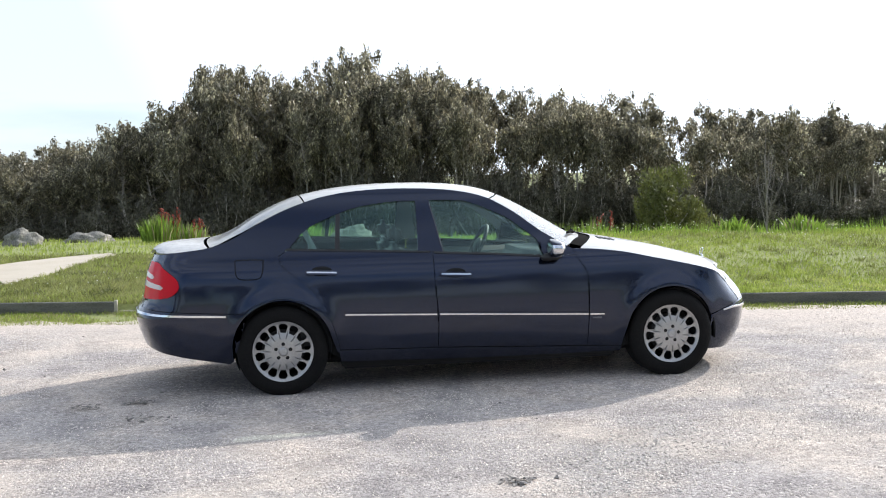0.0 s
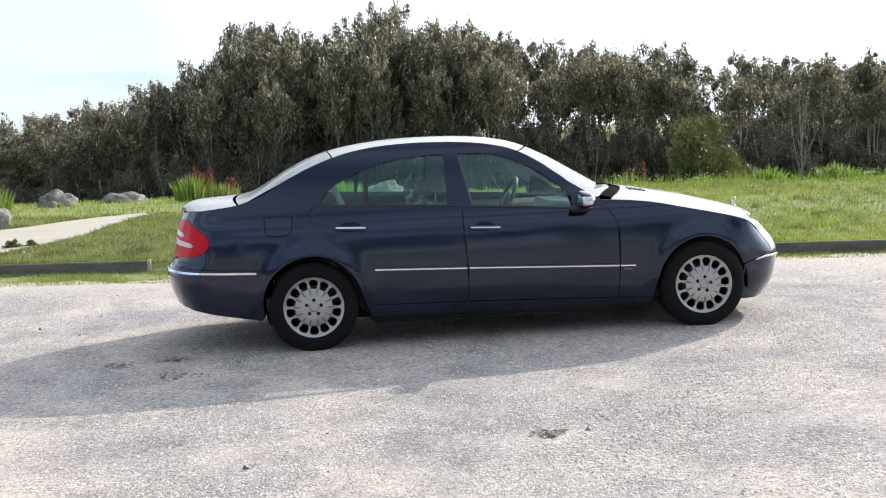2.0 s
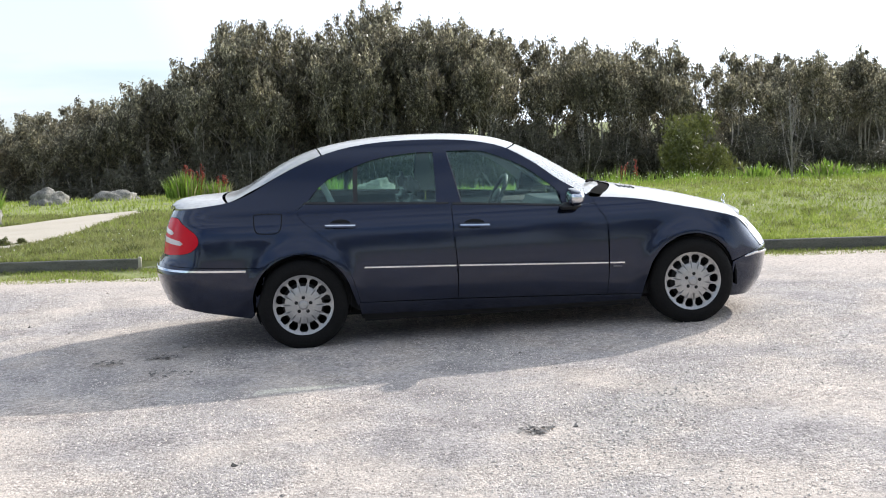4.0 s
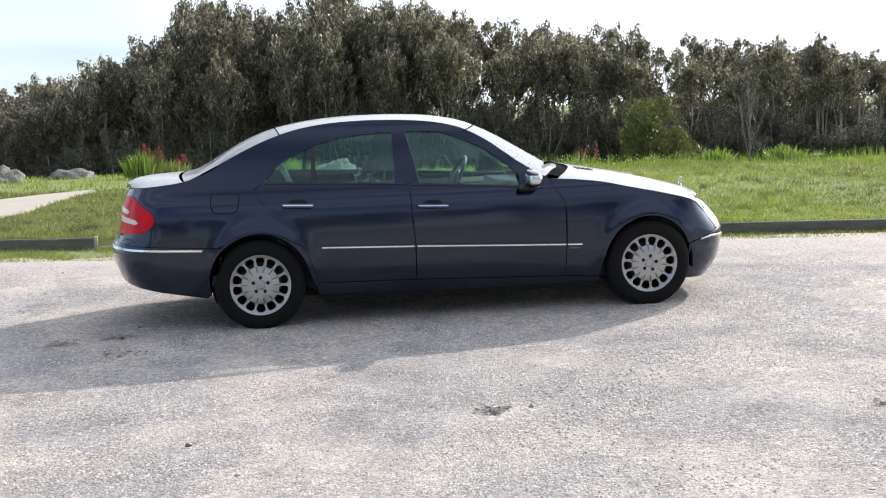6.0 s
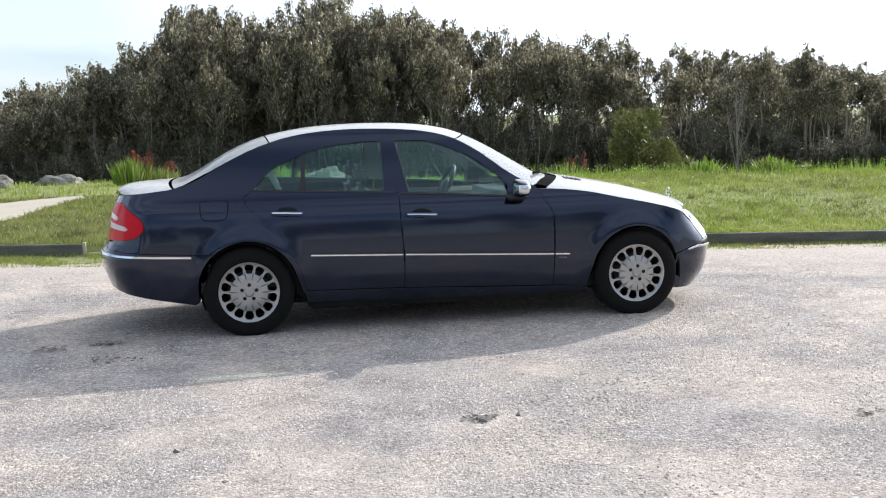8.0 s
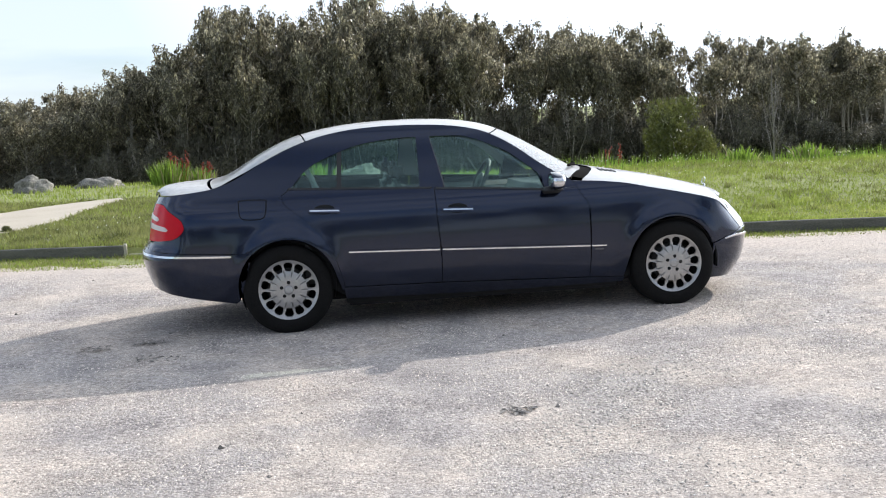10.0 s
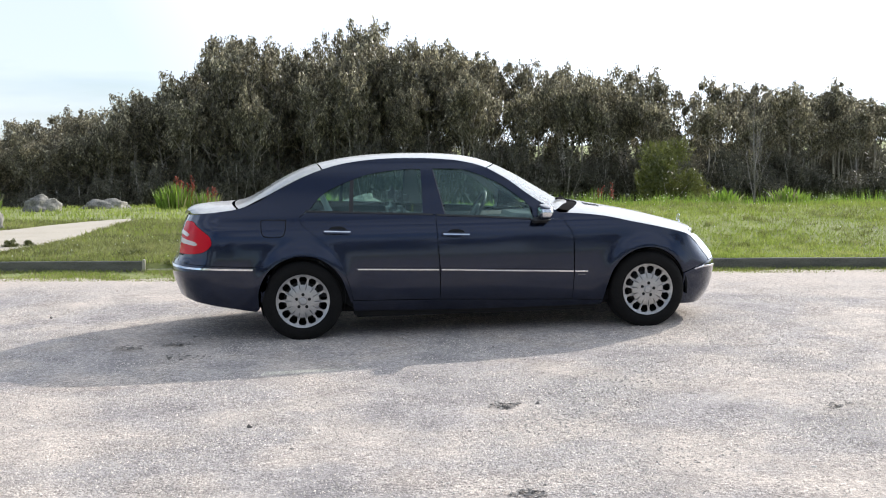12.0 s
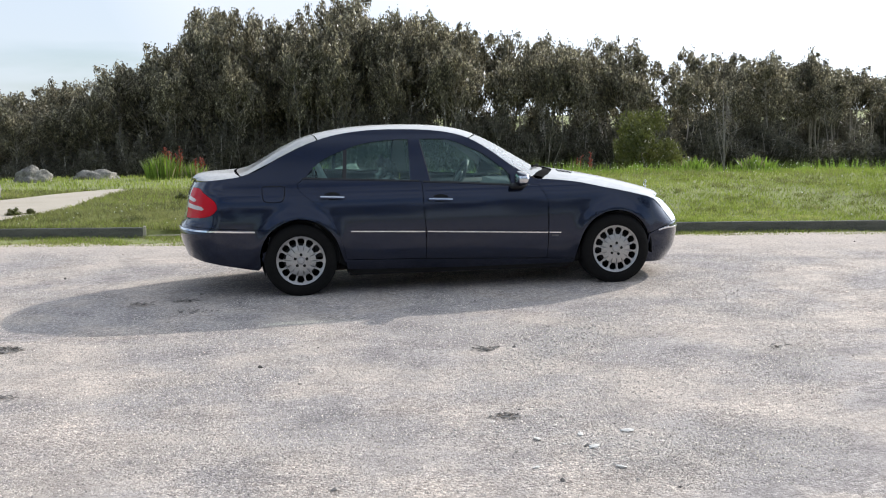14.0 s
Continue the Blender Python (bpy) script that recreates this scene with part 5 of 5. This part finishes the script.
def sapling(at):
    """A bare young tree with several upswept stems."""
    r = np.random.default_rng(3)
    ob = thing("bare_sapling", "leafless grey sapling standing on the mound", "tree", at)
    bm = bmesh.new()
    tube(bm, [(0, 0, -0.1), (0.0, 0, 0.4), (-0.03, 0, 1.1), (-0.01, 0, 2.0)], [0.020, 0.012, 0.008, 0.003], 6)
    part("stem", bm, M_TWIG, ob)
    for i in range(10):
        z0 = 0.02 + 0.095 * i * (0.7 + 0.4 * r.random())
        a = r.random() * 6.283
        ln = (0.95 - 0.06 * i) * (0.7 + 0.5 * r.random())
        out = 0.22 + 0.5 * r.random()
        tip = (math.cos(a) * ln * out, math.sin(a) * ln * out, z0 + ln)
        bm = bmesh.new()
        tube(bm, [(0, 0, z0), (tip[0] * 0.6, tip[1] * 0.6, z0 + ln * 0.45), tip], [0.0065, 0.0045, 0.002], 5)
        for j in range(3):
            f = 0.4 + 0.2 * j
            p = np.array((tip[0] * f, tip[1] * f, z0 + ln * (f - 0.1)))
            q = p + np.array((r.normal() * 0.06, r.normal() * 0.06, 0.12 + 0.08 * r.random()))
            tube(bm, [tuple(p), tuple(q)], [0.0045, 0.002], 4)
        part("branch", bm, M_TWIG, ob)
    return ob


sapling(on_turf(6.22, 8.13))


def boulder(at, size, seed, label):
    bm = bmesh.new()
    bmesh.ops.create_icosphere(bm, subdivisions=4, radius=1)
    for v in bm.verts:
        p = v.co.copy()
        k = 1 + 0.32 * noise.noise(p * 1.3 + Vector((seed, 0, 0))) + 0.20 * noise.noise(p * 3.5 + Vector((0, seed, 0))) + 0.10 * noise.noise(p * 9)
        v.co = Vector((p.x * size[0] * k, p.y * size[1] * k, p.z * size[2] * k))
    ob = part("boulder", bm, M_ROCK)
    ob.location = at
    return tagged(ob, label, "rock", "limestone boulders beside the path")


boulder(on_turf(-8.35, 24.2, 0.02), (0.52, 0.45, 0.42), 1.0, "pale rounded limestone boulder in the grass")
boulder(on_turf(-6.75, 25.6, -0.05), (0.68, 0.45, 0.32), 5.0, "low flat grey limestone boulder in the grass")
boulder(on_turf(0.85, 24.0, 0.05), (0.62, 0.5, 0.52), 3.0, "pale limestone boulder among the grass beyond the lawn")
boulder(on_turf(-7.3, 13.2, 0.10), (0.42, 0.4, 0.36), 9.0, "grey limestone boulder by the sand path")

M_DRIFT = material("grey chippings", [(0.42, 0.38, 0.34), (0.60, 0.55, 0.50), (0.76, 0.71, 0.65)], 0.9, 2, 30, vary=0.5, by_island=True)


# loose chippings and clods on the car park
def chippings(name, n, lo, hi, size, mat, label, seed, squash=0.6, heaped=False):
    r = np.random.default_rng(seed)
    c = np.stack((r.uniform(lo[0], hi[0], n), r.uniform(lo[1], hi[1], n)), 1)
    if heaped:
        c = (np.array(lo) + np.array(hi)) / 2 + r.normal(size=(n, 2)) * (np.array(hi) - np.array(lo)) * 0.28
    keep = (c[:, 1] < kerb_y(c[:, 0]) - 0.1) & (r.random(n) < 0.35 + 0.65 * patchy(c[:, 0] * 0.8 + 2, c[:, 1] * 0.9))
    c = c[keep]
    verts, faces = [], []
    for px, py in c:
        s = size * (0.5 + 1.1 * r.random() ** 2)
        k = len(verts)
        j = r.uniform(0.6, 1.3, 6) * s
        t = r.random() * 1.57
        ct, st = math.cos(t), math.sin(t)
        z = lot_z(px, py) + s * 0.2
        verts += [(px + j[0] * ct, py + j[0] * st, z), (px - j[1] * st, py + j[1] * ct, z), (px - j[2] * ct, py - j[2] * st, z), (px + j[3] * st, py - j[3] * ct, z), (px, py, z + j[4] * squash), (px, py, z - j[5] * squash)]
        faces += [(k + a, k + b, k + d) for a, b, d in ((0, 1, 4), (1, 2, 4), (2, 3, 4), (3, 0, 4), (1, 0, 5), (2, 1, 5), (3, 2, 5), (0, 3, 5))]
    return tagged(raw(name, verts, faces, mat), label, "gravel", kind="stuff")


def fine_chips(n, seed):
    """Angular surface stones, thickest where the lot lies open, each a small pyramid half sunk in the grit."""
    r = np.random.default_rng(seed)
    y = -6.4 + 9.8 * r.random(n) ** 1.05
    x = -1.7 + r.uniform(-1, 1, n) * (0.44 * (y + 11) + 0.5)
    keep = (y < kerb_y(x) - 0.15) & (r.random(n) < np.clip(1.15 - 0.3 * (y + 0.24 * x), 0.12, 1)) & (r.random(n) < 0.10 + 0.9 * patchy(x * 1.7 + 1, y * 1.9) ** 1.5)
    x, y = x[keep], y[keep]
    n = len(x)
    s = 0.0045 + 0.0075 * r.random(n) ** 2
    z = np.array([lot_z(px, py) for px, py in zip(x, y)])
    t = r.random(n) * 6.283
    v = np.empty((n, 5, 3))
    for k in range(4):
        q = s * r.uniform(0.7, 1.3, n)
        v[:, k] = np.stack((x + q * np.cos(t + k * 1.571), y + q * np.sin(t + k * 1.571), z - 0.003), 1)
    v[:, 4] = np.stack((x + s * r.normal(size=n) * 0.25, y + s * r.normal(size=n) * 0.25, z + s * r.uniform(0.25, 0.85, n)), 1)
    f = np.array(((0, 1, 4), (1, 2, 4), (2, 3, 4), (3, 0, 4)))
    idx = (f[None] + 5 * np.arange(n)[:, None, None]).ravel()
    me = bpy.data.meshes.new("surface_chips")
    me.vertices.add(5 * n)
    me.vertices.foreach_set("co", v.ravel())
    me.loops.add(12 * n)
    me.loops.foreach_set("vertex_index", idx)
    me.polygons.add(4 * n)
    me.polygons.foreach_set("loop_start", np.arange(0, 12 * n, 3))
    me.update(calc_edges=True)
    me.materials.append(M_PEBBLE)
    return tagged(new("surface_chips", me), "fine pale angular chippings bedded in the lot", "gravel", kind="stuff")


fine_chips(330000, 12)
chippings("loose_gravel", 22000, (-7, -7.2), (7, 4), 0.0062, M_PEBBLE, "loose pale stone chippings on the car park", 2, 0.3)
for k, (cx, cy) in enumerate(((-0.1, -3.85), (0.1, -3.58), (0.3, -3.28), (0.5, -2.97), (0.7, -2.66), (0.9, -2.38), (-0.45, -5.15), (0.28, -4.6), (-0.1, -5.75), (1.97, -1.67))):
    chippings("chip_drift", 300, (cx - 0.34, cy - 0.32), (cx + 0.34, cy + 0.32), 0.0090, M_DRIFT, "drift of loose grey chippings on the car park", 20 + k, 0.32, True)
M_FLAKE = material("white stone flakes", [(0.6, 0.58, 0.54), (0.78, 0.76, 0.72)], 0.85, 4, 40)
for k, (fx, fy, fr) in enumerate(((0.04, -5.48, 0.042), (-0.20, -5.70, 0.046), (-0.21, -5.48, 0.034), (-0.44, -5.52, 0.034), (-0.17, -6.02, 0.034), (0.95, -4.9, 0.02), (-0.55, -5.95, 0.024))):
    bm = bmesh.new()
    bmesh.ops.create_icosphere(bm, subdivisions=1, radius=1)
    turn = random.Random(k)
    for v in bm.verts:
        v.co = Vector((v.co.x * fr * turn.uniform(0.7, 1.2), v.co.y * fr * turn.uniform(0.35, 0.6), v.co.z * fr * 0.22))
    flake = part("stone_flake", bm, M_FLAKE, smooth=False)
    flake.location, flake.rotation_euler = (fx, fy, lot_z(fx, fy) + fr * 0.12), (0.1, 0, 0.6 * k)
    tagged(flake, "thin white stone flake lying on the gravel", "stone", "white flakes on the car park")
chippings("clods", 95, (-6, -7), (6, 3), 0.015, M_CLOD, "scattered dark clods and bits of bark", 4)


M_LITTER = material("dead leaves", [(0.17, 0.155, 0.14), (0.29, 0.27, 0.25)], 0.95, 5, 40, vary=0.4, by_island=True)


def litter(at, w, count, seed):
    """A dark scatter of dead leaves and bark lying together."""
    r = np.random.default_rng(seed)
    verts, faces = [], []
    for i in range(count):
        a, q = r.random() * 6.283, r.random() ** 0.8
        px, py = math.cos(a) * q * w, math.sin(a) * q * w * 0.8
        t, ln = r.random() * 6.283, 0.012 + 0.022 * r.random()
        cx, cy = math.cos(t), math.sin(t)
        k = len(verts)
        z = 0.005 + 0.004 * r.random()
        verts += [(px - cx * ln, py - cy * ln, z - 0.006), (px + cy * ln * 0.4, py - cx * ln * 0.4, z), (px + cx * ln, py + cy * ln, z), (px - cy * ln * 0.4, py + cx * ln * 0.4, z + 0.002)]
        faces += [(k, k + 1, k + 2), (k, k + 2, k + 3)]
    ob = raw("leaf_litter", verts, faces, M_LITTER)
    ob.location = at
    return tagged(ob, "small scatter of dark dead leaves on the gravel", "debris", "leaf litter on the gravel")


litter((-0.28, -3.38, 0), 0.10, 44, 1)
litter((-0.50, -5.06, 0), 0.09, 30, 2)
litter((-3.60, -2.62, 0), 0.16, 170, 3)
litter((-2.3, -1.35, 0), 0.20, 40, 5)
litter((1.66, -3.78, 0), 0.08, 9, 6)
litter((-3.3, -4.07, 0), 0.10, 22, 7)
litter((-2.42, -0.87, 0.008), 0.13, 34, 8)
litter((-2.79, -0.92, 0.004), 0.13, 30, 9)
